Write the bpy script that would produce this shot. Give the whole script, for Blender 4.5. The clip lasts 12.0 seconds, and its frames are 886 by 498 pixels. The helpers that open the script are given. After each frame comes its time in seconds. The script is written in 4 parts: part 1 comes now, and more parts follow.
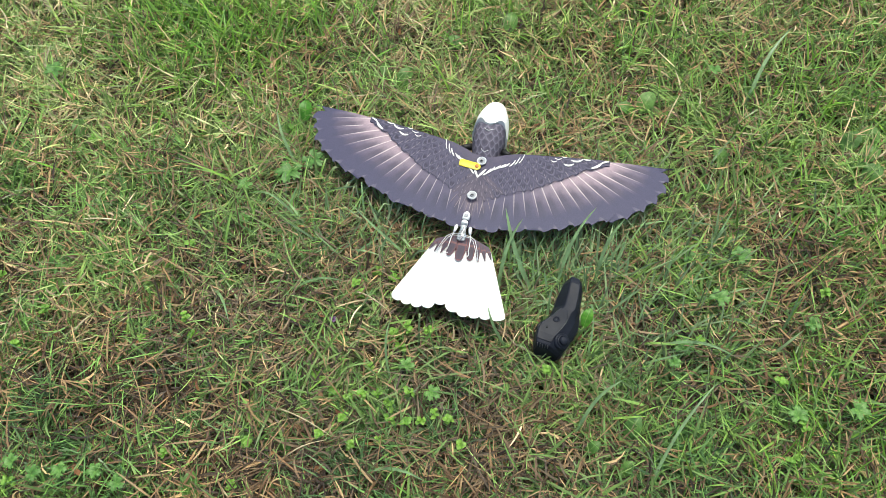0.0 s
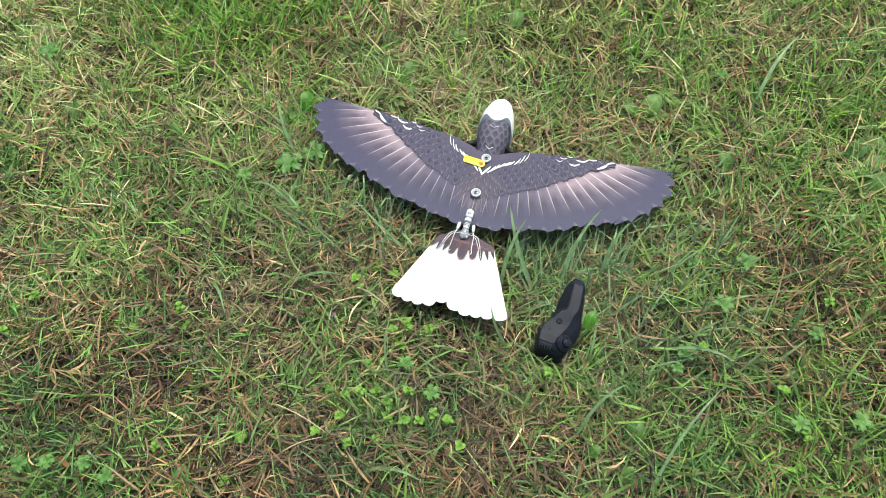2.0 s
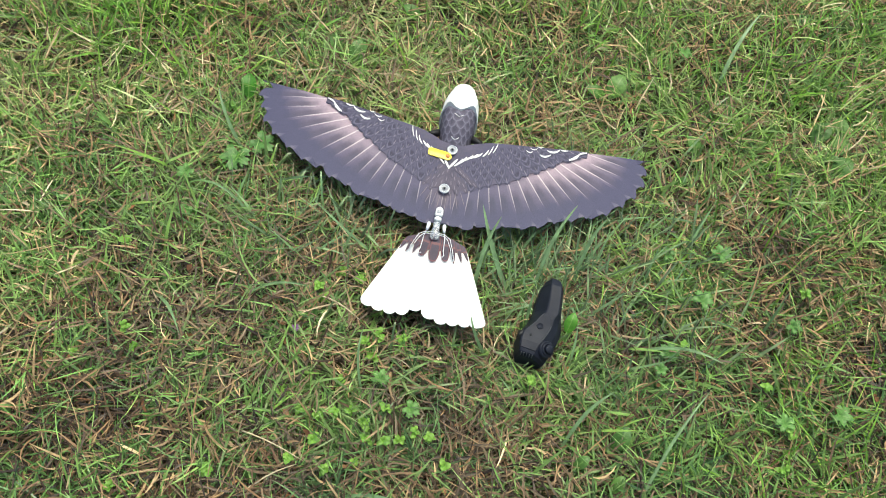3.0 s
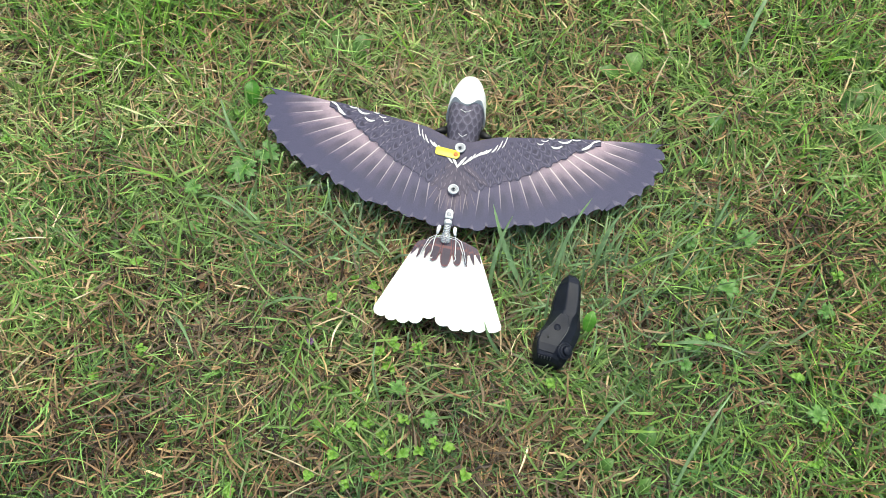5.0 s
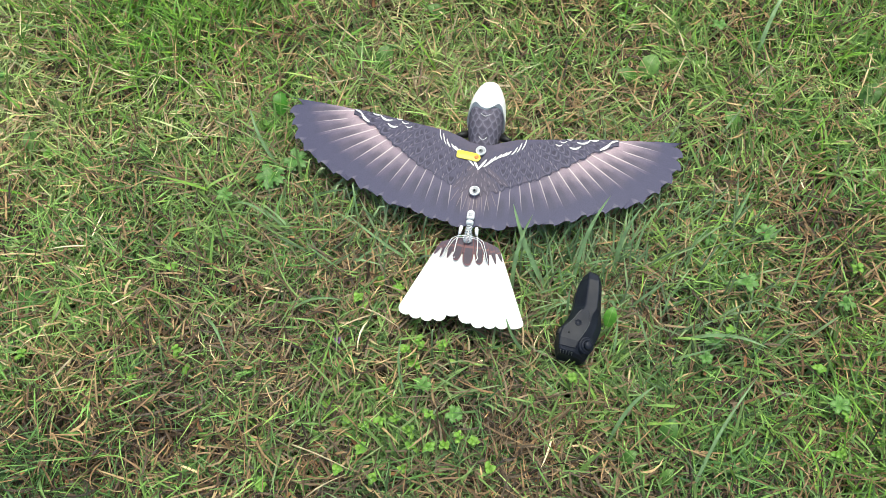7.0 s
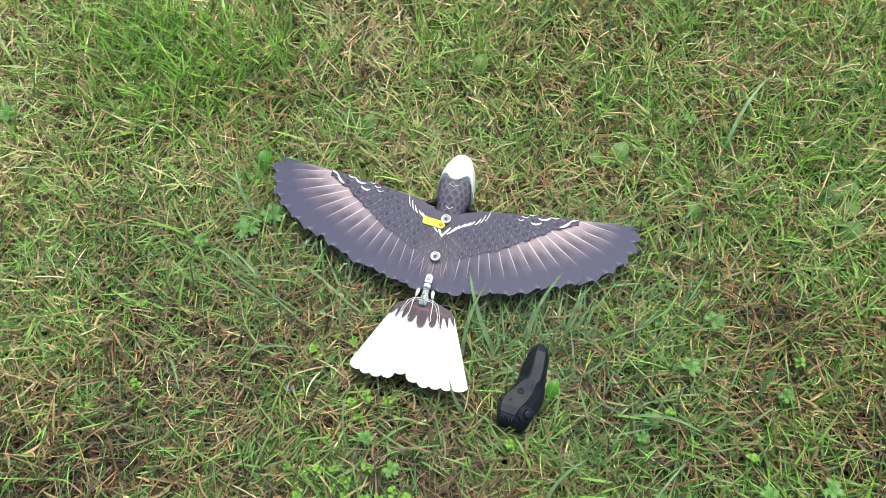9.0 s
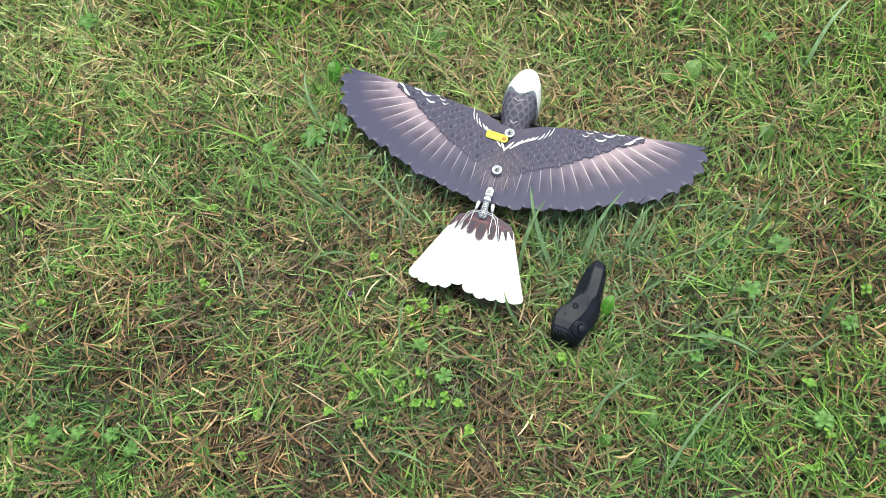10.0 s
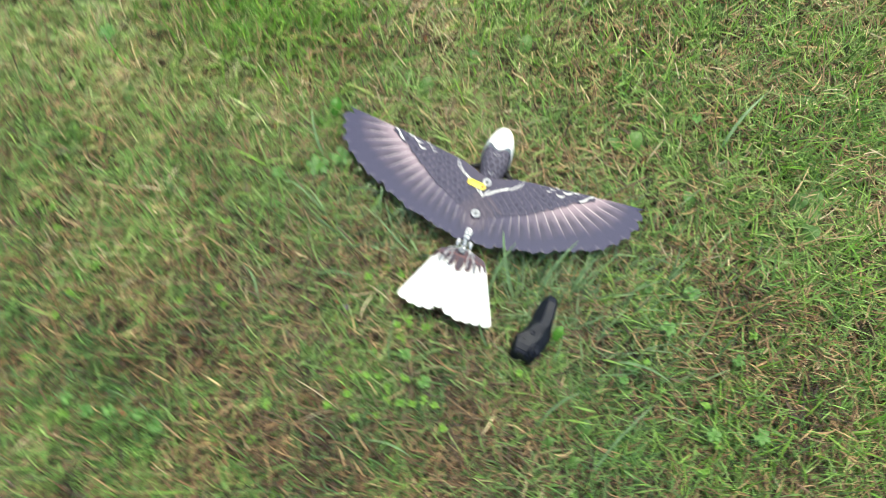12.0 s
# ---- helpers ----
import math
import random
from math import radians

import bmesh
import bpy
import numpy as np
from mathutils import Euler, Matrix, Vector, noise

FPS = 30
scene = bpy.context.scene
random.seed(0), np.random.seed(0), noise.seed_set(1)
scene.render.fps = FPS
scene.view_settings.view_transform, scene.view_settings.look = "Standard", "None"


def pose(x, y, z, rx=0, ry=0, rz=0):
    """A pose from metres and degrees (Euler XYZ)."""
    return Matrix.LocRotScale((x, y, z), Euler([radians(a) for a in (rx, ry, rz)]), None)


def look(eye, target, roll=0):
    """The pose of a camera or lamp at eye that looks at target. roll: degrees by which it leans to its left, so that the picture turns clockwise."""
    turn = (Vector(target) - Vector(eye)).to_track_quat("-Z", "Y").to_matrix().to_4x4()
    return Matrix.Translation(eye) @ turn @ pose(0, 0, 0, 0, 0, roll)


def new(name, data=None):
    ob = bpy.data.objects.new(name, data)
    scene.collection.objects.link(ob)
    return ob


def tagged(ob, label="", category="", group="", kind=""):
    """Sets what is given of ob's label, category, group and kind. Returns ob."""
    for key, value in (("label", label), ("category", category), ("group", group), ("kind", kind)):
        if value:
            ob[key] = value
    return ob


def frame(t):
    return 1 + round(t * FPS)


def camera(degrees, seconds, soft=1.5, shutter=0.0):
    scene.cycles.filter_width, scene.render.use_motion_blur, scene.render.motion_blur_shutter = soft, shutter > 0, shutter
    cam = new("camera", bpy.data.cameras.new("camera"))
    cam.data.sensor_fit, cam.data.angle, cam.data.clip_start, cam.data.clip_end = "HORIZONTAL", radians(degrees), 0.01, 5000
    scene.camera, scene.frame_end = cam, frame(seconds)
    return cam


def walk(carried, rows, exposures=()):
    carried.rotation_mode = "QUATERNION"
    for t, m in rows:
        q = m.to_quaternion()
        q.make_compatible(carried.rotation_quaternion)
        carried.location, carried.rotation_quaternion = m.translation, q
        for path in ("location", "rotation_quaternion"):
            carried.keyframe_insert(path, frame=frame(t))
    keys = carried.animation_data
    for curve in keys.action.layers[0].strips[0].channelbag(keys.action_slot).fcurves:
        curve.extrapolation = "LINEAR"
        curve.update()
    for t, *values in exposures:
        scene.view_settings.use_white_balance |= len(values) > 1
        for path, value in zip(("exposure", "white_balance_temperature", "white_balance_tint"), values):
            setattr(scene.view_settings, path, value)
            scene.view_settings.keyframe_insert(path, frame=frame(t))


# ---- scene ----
cam = camera(52.4, 12.0, soft=0.88, shutter=0.32)

PATH = [
    (0, (0.174, -0.622, 1.042), (-0.166, 0.328, -0.685), -6.6),
    (0.5, (0.173, -0.618, 1.042), (-0.162, 0.331, -0.686), -6.6),
    (1, (0.168, -0.617, 1.04), (-0.155, 0.333, -0.69), -5.7),
    (1.5, (0.163, -0.627, 1.037), (-0.146, 0.332, -0.69), -4.2),
    (2, (0.143, -0.621, 1.027), (-0.151, 0.336, -0.704), -2.6),
    (2.5, (0.06, -0.559, 1.013), (-0.114, 0.384, -0.742), 2.2),
    (3, (0.024, -0.541, 0.998), (0.001, 0.348, -0.793), 9.6),
    (3.2, (0.018, -0.541, 0.997), (0.011, 0.332, -0.803), 11.4),
    (4.8, (0.057, -0.471, 1.007), (-0.034, 0.297, -0.837), 1.5),
    (5, (0.066, -0.463, 1.007), (-0.066, 0.297, -0.838), -1.4),
    (5.5, (0.073, -0.45, 1.005), (-0.096, 0.295, -0.844), -4.3),
    (6, (0.079, -0.46, 1.005), (-0.117, 0.285, -0.841), -6.5),
    (6.5, (0.081, -0.481, 1.01), (-0.133, 0.279, -0.828), -7.6),
    (6.7, (0.086, -0.486, 1.017), (-0.14, 0.283, -0.816), -8.5),
    (8.3, (0.124, -0.514, 1.032), (-0.101, 0.386, -0.74), -5.9),
    (8.5, (0.141, -0.505, 1.04), (-0.108, 0.401, -0.726), -5.1),
    (9, (0.186, -0.509, 1.049), (-0.133, 0.417, -0.695), -5.9),
    (9.5, (0.219, -0.514, 1.045), (-0.211, 0.346, -0.709), -9.9),
    (10, (0.22, -0.524, 1.043), (-0.245, 0.219, -0.755), -15.5),
    (10.5, (0.208, -0.543, 1.039), (-0.139, 0.242, -0.768), -5.0),
    (11, (0.172, -0.584, 1.068), (-0.067, 0.233, -0.742), 1.4),
    (11.5, (0.139, -0.588, 1.149), (-0.056, 0.232, -0.665), 1.3),
    (11.8, (0.107, -0.566, 1.241), (-0.058, 0.19, -0.604), 8.7),
    (11.9, (0.0928, -0.5635, 1.2748), (-0.0546, 0.17, -0.58), 9.7),
    (12, (0.0776, -0.5591, 1.3058), (-0.0801, 0.1711, -0.5495), 7.5),
    (12.1, (0.032, -0.546, 1.399), (-0.156, 0.174, -0.458), 1.0),
]
walk(cam, [(t, look(eye, target, roll)) for t, eye, target, roll in PATH],
     exposures=((0, 0.75, 6500, -3), (12, 0.84, 6500, -5)))

# ---------- light ----------
SUN_EL, SUN_ROT = radians(72), radians(12)
world = bpy.data.worlds.new("overcast_sky")
world.use_nodes = True
scene.world = world
wn = world.node_tree
sky = wn.nodes.new("ShaderNodeTexSky")
sky.sky_type, sky.sun_disc = "NISHITA", False
sky.sun_elevation, sky.sun_rotation = SUN_EL, SUN_ROT
sky.air_density, sky.dust_density, sky.ozone_density = 1.0, 6.0, 0.6
wn.links.new(sky.outputs[0], wn.nodes["Background"].inputs[0])
wn.nodes["Background"].inputs[1].default_value = 0.128

sun_data = bpy.data.lights.new("sun", "SUN")
sun_data.energy, sun_data.angle, sun_data.color = 1.2, radians(26), (1.0, 0.96, 0.9)
sun = new("sun", sun_data)
sun_dir = Vector((math.cos(SUN_EL) * math.sin(SUN_ROT), math.cos(SUN_EL) * math.cos(SUN_ROT), math.sin(SUN_EL)))
sun.matrix_world = look(sun_dir * 20, (0, 0, 0))


# ---------- materials ----------
class Mat:
    """A small builder of node materials."""

    def __init__(self, name, rough=0.6, spec=0.4, metal=0.0):
        self.m = bpy.data.materials.new(name)
        self.m.use_nodes = True
        self.t = self.m.node_tree
        self.b = self.t.nodes["Principled BSDF"]
        self.b.inputs["Roughness"].default_value = rough
        self.b.inputs["Specular IOR Level"].default_value = spec
        self.b.inputs["Metallic"].default_value = metal

    def node(self, kind, **inputs):
        n = self.t.nodes.new(kind)
        for k, v in inputs.items():
            self.put(n, k.replace("_", " "), v)
        return n

    def put(self, n, key, v):
        s = n.inputs[int(key[1:])] if key[0] == "i" and key[1:].isdigit() else n.inputs[key]
        if isinstance(v, bpy.types.NodeSocket):
            self.t.links.new(v, s)
        else:
            s.default_value = v

    def math(self, op, a, b=0.0, clamp=False):
        n = self.node("ShaderNodeMath", i0=a, i1=b)
        n.operation, n.use_clamp = op, clamp
        return n.outputs[0]

    def ramp(self, fac, stops, smooth=False):
        n = self.node("ShaderNodeValToRGB", Fac=fac)
        r = n.color_ramp
        if smooth:
            r.interpolation = "EASE"
        while len(r.elements) < len(stops):
            r.elements.new(0.5)
        for e, (p, c) in zip(r.elements, stops):
            e.position, e.color = p, (*c, 1) if len(c) == 3 else c
        return n.outputs[0]

    def noise(self, scale, detail=3.0, rough=0.55, vec=None):
        n = self.node("ShaderNodeTexNoise", Scale=scale, Detail=detail, Roughness=rough)
        if vec is None:
            vec = self.node("ShaderNodeTexCoord").outputs["Object"]
        self.put(n, "Vector", vec)
        return n.outputs[0]

    def mix(self, fac, a, b, blend="MIX"):
        n = self.t.nodes.new("ShaderNodeMix")
        n.data_type, n.blend_type = "RGBA", blend
        for i, v in ((0, fac), (6, a), (7, b)):
            if isinstance(v, bpy.types.NodeSocket):
                self.t.links.new(v, n.inputs[i])
            else:
                n.inputs[i].default_value = v if i == 0 else (*v, 1)
        return n.outputs[2]

    def bump(self, height, strength=0.3, dist=0.001):
        n = self.node("ShaderNodeBump", Height=height, Strength=strength, Distance=dist)
        self.put(self.b, "Normal", n.outputs[0])
        return self

    def color(self, c):
        self.put(self.b, "Base Color", c if isinstance(c, bpy.types.NodeSocket) else (*c, 1))
        return self

    def uv(self):
        s = self.node("ShaderNodeSeparateXYZ", Vector=self.node("ShaderNodeUVMap").outputs[0])
        return s.outputs[0], s.outputs[1]

    def attr(self, name):
        n = self.t.nodes.new("ShaderNodeAttribute")
        n.attribute_name = name
        return n.outputs["Fac"]

    def leafy(self, share, tint):
        """Thin leaf: part of the light passes through."""
        tr = self.node("ShaderNodeBsdfTranslucent", Color=tint)
        mx = self.node("ShaderNodeMixShader", i0=share, i1=self.b.outputs[0], i2=tr.outputs[0])
        self.t.links.new(mx.outputs[0], self.t.nodes["Material Output"].inputs[0])
        return self


def blade_mat(name, stops, rough=0.36, share=0.2, spec=0.6, grey=None):
    k = Mat(name, rough, spec)
    isl = k.t.nodes.new("ShaderNodeNewGeometry").outputs["Random Per Island"]
    c = k.ramp(k.attr("tone"), stops)
    c = k.mix(1.0, c, k.ramp(isl, [(0.0, (0.4, 0.4, 0.42)), (0.5, (0.88, 0.88, 0.88)), (0.85, (1.2, 1.2, 1.17)), (1.0, (1.5, 1.48, 1.45))]), "MULTIPLY")
    c = k.mix(0.6, c, k.ramp(k.noise(70, 2), [(0.35, (0.6, 0.58, 0.55)), (0.65, (1.2, 1.2, 1.15))]), "MULTIPLY")
    other = k.math("FRACT", k.math("MULTIPLY", isl, 37.0))
    if grey:
        # grey on some blades: duller tone plus painted sheen, strongest in the middle
        xyz = k.node("ShaderNodeSeparateXYZ", Vector=k.node("ShaderNodeTexCoord").outputs["Object"])
        x, y = k.math("DIVIDE", k.math("ADD", xyz.outputs[0], 0.02), 0.36), k.math("DIVIDE", k.math("ADD", xyz.outputs[1], 0.06), 0.3)
        r = k.math("SQRT", k.math("ADD", k.math("MULTIPLY", x, x), k.math("MULTIPLY", y, y)))
        r = k.math("ADD", r, k.math("MULTIPLY", k.math("SUBTRACT", k.noise(5, 2), 0.5), 0.8))
        grey_field = k.ramp(k.math("MULTIPLY", r, 0.5), [(0.3, (0.9, 0.9, 0.9)), (0.7, (0.12, 0.12, 0.12))], True)
        c = k.mix(k.math("MULTIPLY", grey_field, k.ramp(other, [(0.2, (0, 0, 0)), (0.7, (0.45, 0.45, 0.45)), (1.0, (0.85, 0.85, 0.85))])), c, grey)
    k.color(c)
    return k.leafy(share, c).m


GREEN = blade_mat("grass_blade_green", [
    (0.0, (0.078, 0.174, 0.068)), (0.22, (0.132, 0.27, 0.086)), (0.42, (0.174, 0.344, 0.087)), (0.6, (0.226, 0.43, 0.098)),
    (0.78, (0.306, 0.482, 0.13)), (1.0, (0.44, 0.54, 0.208))], grey=(0.30, 0.37, 0.165))
BRIGHT = blade_mat("grass_blade_fresh", [
    (0.0, (0.16, 0.255, 0.1)), (0.4, (0.205, 0.345, 0.085)), (0.7, (0.25, 0.42, 0.086)), (1.0, (0.345, 0.47, 0.132))], share=0.26, grey=(0.3, 0.4, 0.16))
COOL = blade_mat("grey_green_blade", [(0.0, (0.11, 0.2, 0.1)), (0.5, (0.19, 0.32, 0.145)), (1.0, (0.33, 0.43, 0.235))])
TUFT = blade_mat("tuft_blade", [(0.0, (0.13, 0.29, 0.055)), (0.5, (0.2, 0.4, 0.055)), (1.0, (0.29, 0.48, 0.075))], share=0.3)
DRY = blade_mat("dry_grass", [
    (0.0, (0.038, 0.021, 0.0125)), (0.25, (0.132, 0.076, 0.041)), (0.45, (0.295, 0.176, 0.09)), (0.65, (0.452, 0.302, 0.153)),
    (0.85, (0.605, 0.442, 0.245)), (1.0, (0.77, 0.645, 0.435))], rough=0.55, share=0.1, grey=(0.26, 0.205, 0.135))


LITTER = blade_mat("dead_leaf", [(0.0, (0.1, 0.05, 0.03)), (0.4, (0.24, 0.11, 0.055)), (0.75, (0.36, 0.2, 0.1)), (1.0, (0.45, 0.32, 0.2))], rough=0.7, share=0.1, spec=0.25)


def soil_mat():
    k = Mat("soil_and_thatch", 0.9, 0.2)
    c = k.ramp(k.noise(55, 6, 0.7), [(0.3, (0.02, 0.014, 0.009)), (0.5, (0.06, 0.042, 0.022)), (0.7, (0.08, 0.09, 0.03))])
    far = k.ramp(k.noise(1.3, 4), [(0.35, (0.08, 0.13, 0.03)), (0.65, (0.15, 0.17, 0.06))])
    c = k.mix(0.25, c, far)
    return k.color(c).bump(k.noise(120, 5), 0.8, 0.006).m


SOIL = soil_mat()


def weed_mat(name, lo, hi):
    k = Mat(name, 0.4, 0.4)
    rnd = k.t.nodes.new("ShaderNodeObjectInfo").outputs["Random"]
    u, v = k.uv()
    c = k.ramp(rnd, [(0.0, lo), (1.0, hi)])
    vein = k.math("LESS_THAN", k.math("ABSOLUTE", k.math("SUBTRACT", u, 0.5)), 0.04)
    c = k.mix(k.math("MULTIPLY", vein, 0.35), c, (0.3, 0.42, 0.14))
    c = k.mix(0.7, c, k.ramp(k.noise(220, 3), [(0.3, (0.6, 0.6, 0.55)), (0.7, (1.2, 1.2, 1.1))]), "MULTIPLY")
    side = k.math("SINE", k.math("ADD", k.math("MULTIPLY", v, 55.0), k.math("MULTIPLY", k.math("ABSOLUTE", k.math("SUBTRACT", u, 0.5)), -30.0)))
    k.color(c).bump(side, 0.1, 0.0005)
    return k.leafy(0.3, c).m


LEAF = weed_mat("broad_leaf", (0.09, 0.2, 0.045), (0.15, 0.29, 0.065))
LEAF_FRESH = weed_mat("fresh_leaf", (0.075, 0.24, 0.022), (0.1, 0.28, 0.028))
LEAF_BLUE = weed_mat("lobed_leaf", (0.1, 0.24, 0.055), (0.15, 0.32, 0.075))
CLOVER = weed_mat("clover_leaf", (0.17, 0.36, 0.05), (0.25, 0.45, 0.07))
STEM = Mat("green_stem", 0.5).color((0.2, 0.3, 0.09)).m
k = Mat("pale_straw", 0.6)
STRAW = k.color(k.ramp(k.noise(90, 3), [(0.3, (0.4, 0.32, 0.18)), (0.7, (0.62, 0.55, 0.38))])).m
PETAL = Mat("purple_petal", 0.6).color((0.24, 0.13, 0.27)).m


def foam_print(name, build, rough=0.5, spec=0.35):
    k = Mat(name, rough, spec)
    c = build(k)
    grain = k.ramp(k.noise(900, 2), [(0.3, (0.8, 0.8, 0.8)), (0.7, (1.15, 1.15, 1.15))])
    c = k.mix(0.6, c, grain, "MULTIPLY")
    k.color(c).bump(k.noise(1400, 2), 0.12, 0.0003)
    return k.m


def warm_centre(k, c, reach=0.03):
    """The print turns browner towards the middle of the wings."""
    xyz = k.node("ShaderNodeSeparateXYZ", Vector=k.node("ShaderNodeTexCoord").outputs["Object"])
    x, y = k.math("DIVIDE", xyz.outputs[0], reach), k.math("DIVIDE", k.math("SUBTRACT", xyz.outputs[1], 0.0), 0.036)
    r = k.math("SQRT", k.math("ADD", k.math("MULTIPLY", x, x), k.math("MULTIPLY", y, y)))
    r = k.math("ADD", r, k.math("MULTIPLY", k.math("SUBTRACT", k.noise(120, 3), 0.5), 0.5))
    return k.mix(k.ramp(r, [(0.1, (0.3, 0.3, 0.3)), (1.0, (0, 0, 0))], True), c, (0.18, 0.14, 0.16))


def flight_print(k):
    u, v = k.uv()
    pale = k.attr("pale")
    dark = (0.072, 0.07, 0.122)
    off = k.math("ABSOLUTE", k.math("SUBTRACT", u, 0.5))
    soft = k.math("ADD", v, k.math("MULTIPLY", k.math("SUBTRACT", k.noise(160, 3), 0.5), 0.12))
    glow = k.ramp(soft, [(0.0, (0.8, 0.8, 0.8)), (0.08, (1, 1, 1)), (0.26, (0.7, 0.7, 0.7)), (0.5, (0.24, 0.24, 0.24)), (0.75, (0, 0, 0))], True)
    c = k.mix(k.math("MULTIPLY", glow, pale), dark, (0.42, 0.318, 0.362))
    lane = k.ramp(u, [(0.5, (0, 0, 0)), (0.54, (1, 1, 1)), (0.7, (0.9, 0.9, 0.9)), (0.94, (0, 0, 0))], True)
    smudge = k.math("MULTIPLY", lane, k.ramp(soft, [(0.12, (0, 0, 0)), (0.38, (1, 1, 1)), (0.55, (0.75, 0.75, 0.75)), (0.85, (0, 0, 0))], True))
    c = k.mix(k.math("MULTIPLY", smudge, 0.72), c, (0.055, 0.052, 0.081))
    barb = k.math("SINE", k.math("ADD", k.math("MULTIPLY", v, 210.0), k.math("MULTIPLY", off, 150.0)))
    c = k.mix(k.math("MULTIPLY", k.math("ADD", barb, 1.0), 0.035), c, (0.16, 0.14, 0.18))
    c = warm_centre(k, c)
    nib = k.math("LESS_THAN", k.math("ABSOLUTE", k.math("SUBTRACT", u, 0.42)), k.math("MULTIPLY", k.math("SUBTRACT", v, 0.86), 0.9))
    c = k.mix(k.math("MULTIPLY", nib, k.ramp(v, [(0.86, (0, 0, 0)), (0.97, (0.22, 0.22, 0.22))])), c, (0.38, 0.34, 0.4))
    shaft = k.math("MULTIPLY", k.math("LESS_THAN", off, k.math("SUBTRACT", 0.034, k.math("MULTIPLY", v, 0.036))), k.ramp(v, [(0.0, (1, 1, 1)), (0.4, (0.85, 0.85, 0.85)), (0.68, (0, 0, 0))]))
    return k.mix(k.math("MULTIPLY", shaft, k.math("ADD", k.math("MULTIPLY", pale, 0.5), 0.36)), c, (0.66, 0.58, 0.58))


def covert_print(k):
    u, v = k.uv()
    off = k.math("ABSOLUTE", k.math("SUBTRACT", u, 0.5))
    rnd = k.t.nodes.new("ShaderNodeObjectInfo").outputs["Random"]
    a, b = k.math("MULTIPLY", off, 2.0), k.math("MAXIMUM", k.math("MULTIPLY", k.math("SUBTRACT", v, 0.38), 1.62), 0.0)
    out = k.math("SQRT", k.math("ADD", k.math("MULTIPLY", a, a), k.math("MULTIPLY", b, b)))
    out = k.math("ADD", out, k.math("MULTIPLY", k.math("SUBTRACT", k.noise(420, 2), 0.5), 0.22))
    c = k.ramp(out, [(0.0, (0.06, 0.056, 0.09)), (0.3, (0.043, 0.041, 0.067)), (0.55, (0.046, 0.044, 0.072)), (0.74, (0.112, 0.105, 0.16)), (0.86, (0.09, 0.085, 0.132)), (0.98, (0.058, 0.055, 0.09))], True)
    low = k.ramp(v, [(0.3, (1, 1, 1)), (0.6, (0, 0, 0))], True)
    c = k.mix(k.math("MAXIMUM", low, k.math("MULTIPLY", rnd, 0.6)), c, (0.079, 0.072, 0.119))
    c = warm_centre(k, c)
    line = k.math("MULTIPLY", k.math("LESS_THAN", off, 0.045), k.math("MULTIPLY", k.math("MULTIPLY", rnd, 0.45), k.ramp(v, [(0.5, (0, 0, 0)), (0.62, (1, 1, 1)), (0.9, (1, 1, 1)), (0.95, (0, 0, 0))])))
    return k.mix(line, c, (0.36, 0.33, 0.36))


def panel_print(k):
    return warm_centre(k, k.ramp(k.noise(60, 4), [(0.3, (0.072, 0.065, 0.103)), (0.7, (0.096, 0.086, 0.13))]))


def neck_print(k):
    u, v = k.uv()
    off = k.math("ABSOLUTE", k.math("SUBTRACT", u, 0.5))
    c = k.ramp(v, [(0.0, (0.09, 0.082, 0.115)), (1.0, (0.125, 0.113, 0.155))])
    a, b = k.math("MULTIPLY", off, 2.0), k.math("MAXIMUM", k.math("MULTIPLY", k.math("SUBTRACT", v, 0.45), 1.8), 0.0)
    out = k.math("SQRT", k.math("ADD", k.math("MULTIPLY", a, a), k.math("MULTIPLY", b, b)))
    out = k.math("ADD", out, k.math("MULTIPLY", k.math("SUBTRACT", k.noise(350, 2), 0.5), 0.3))
    c = k.mix(k.ramp(out, [(0.2, (0.5, 0.5, 0.5)), (0.6, (0, 0, 0))], True), c, (0.06, 0.055, 0.078))
    return k.mix(k.ramp(out, [(0.66, (0, 0, 0)), (0.84, (0.5, 0.5, 0.5)), (1.0, (0.1, 0.1, 0.1))], True), c, (0.27, 0.255, 0.32))


def centre_print(k):
    u, v = k.uv()
    off = k.math("ABSOLUTE", k.math("SUBTRACT", u, 0.5))
    rnd = k.t.nodes.new("ShaderNodeObjectInfo").outputs["Random"]
    c = k.mix(rnd, (0.082, 0.073, 0.107), (0.106, 0.092, 0.126))
    c = k.mix(k.ramp(v, [(0.6, (0, 0, 0)), (0.95, (0.2, 0.2, 0.2))], True), c, (0.06, 0.054, 0.078))
    line = k.math("MULTIPLY", k.math("LESS_THAN", off, 0.1), k.ramp(v, [(0.3, (0, 0, 0)), (0.45, (0.3, 0.3, 0.3)), (0.8, (0.3, 0.3, 0.3)), (0.9, (0, 0, 0))]))
    return k.mix(line, c, (0.34, 0.285, 0.34))


def tail_base_print(k):
    u, v = k.uv()
    off = k.math("ABSOLUTE", k.math("SUBTRACT", u, 0.5))
    c = k.ramp(v, [(0.0, (0.09, 0.07, 0.096)), (0.6, (0.058, 0.046, 0.066)), (1.0, (0.066, 0.05, 0.068))])
    rim = k.math("MAXIMUM", k.math("GREATER_THAN", off, 0.38), k.math("GREATER_THAN", v, 0.93))
    c = k.mix(k.math("MULTIPLY", rim, 0.75), c, (0.16, 0.062, 0.07))
    bar = k.math("LESS_THAN", k.math("ABSOLUTE", k.math("SUBTRACT", v, 0.34)), 0.045)
    return k.mix(k.math("MULTIPLY", bar, 0.45), c, (0.26, 0.11, 0.1))


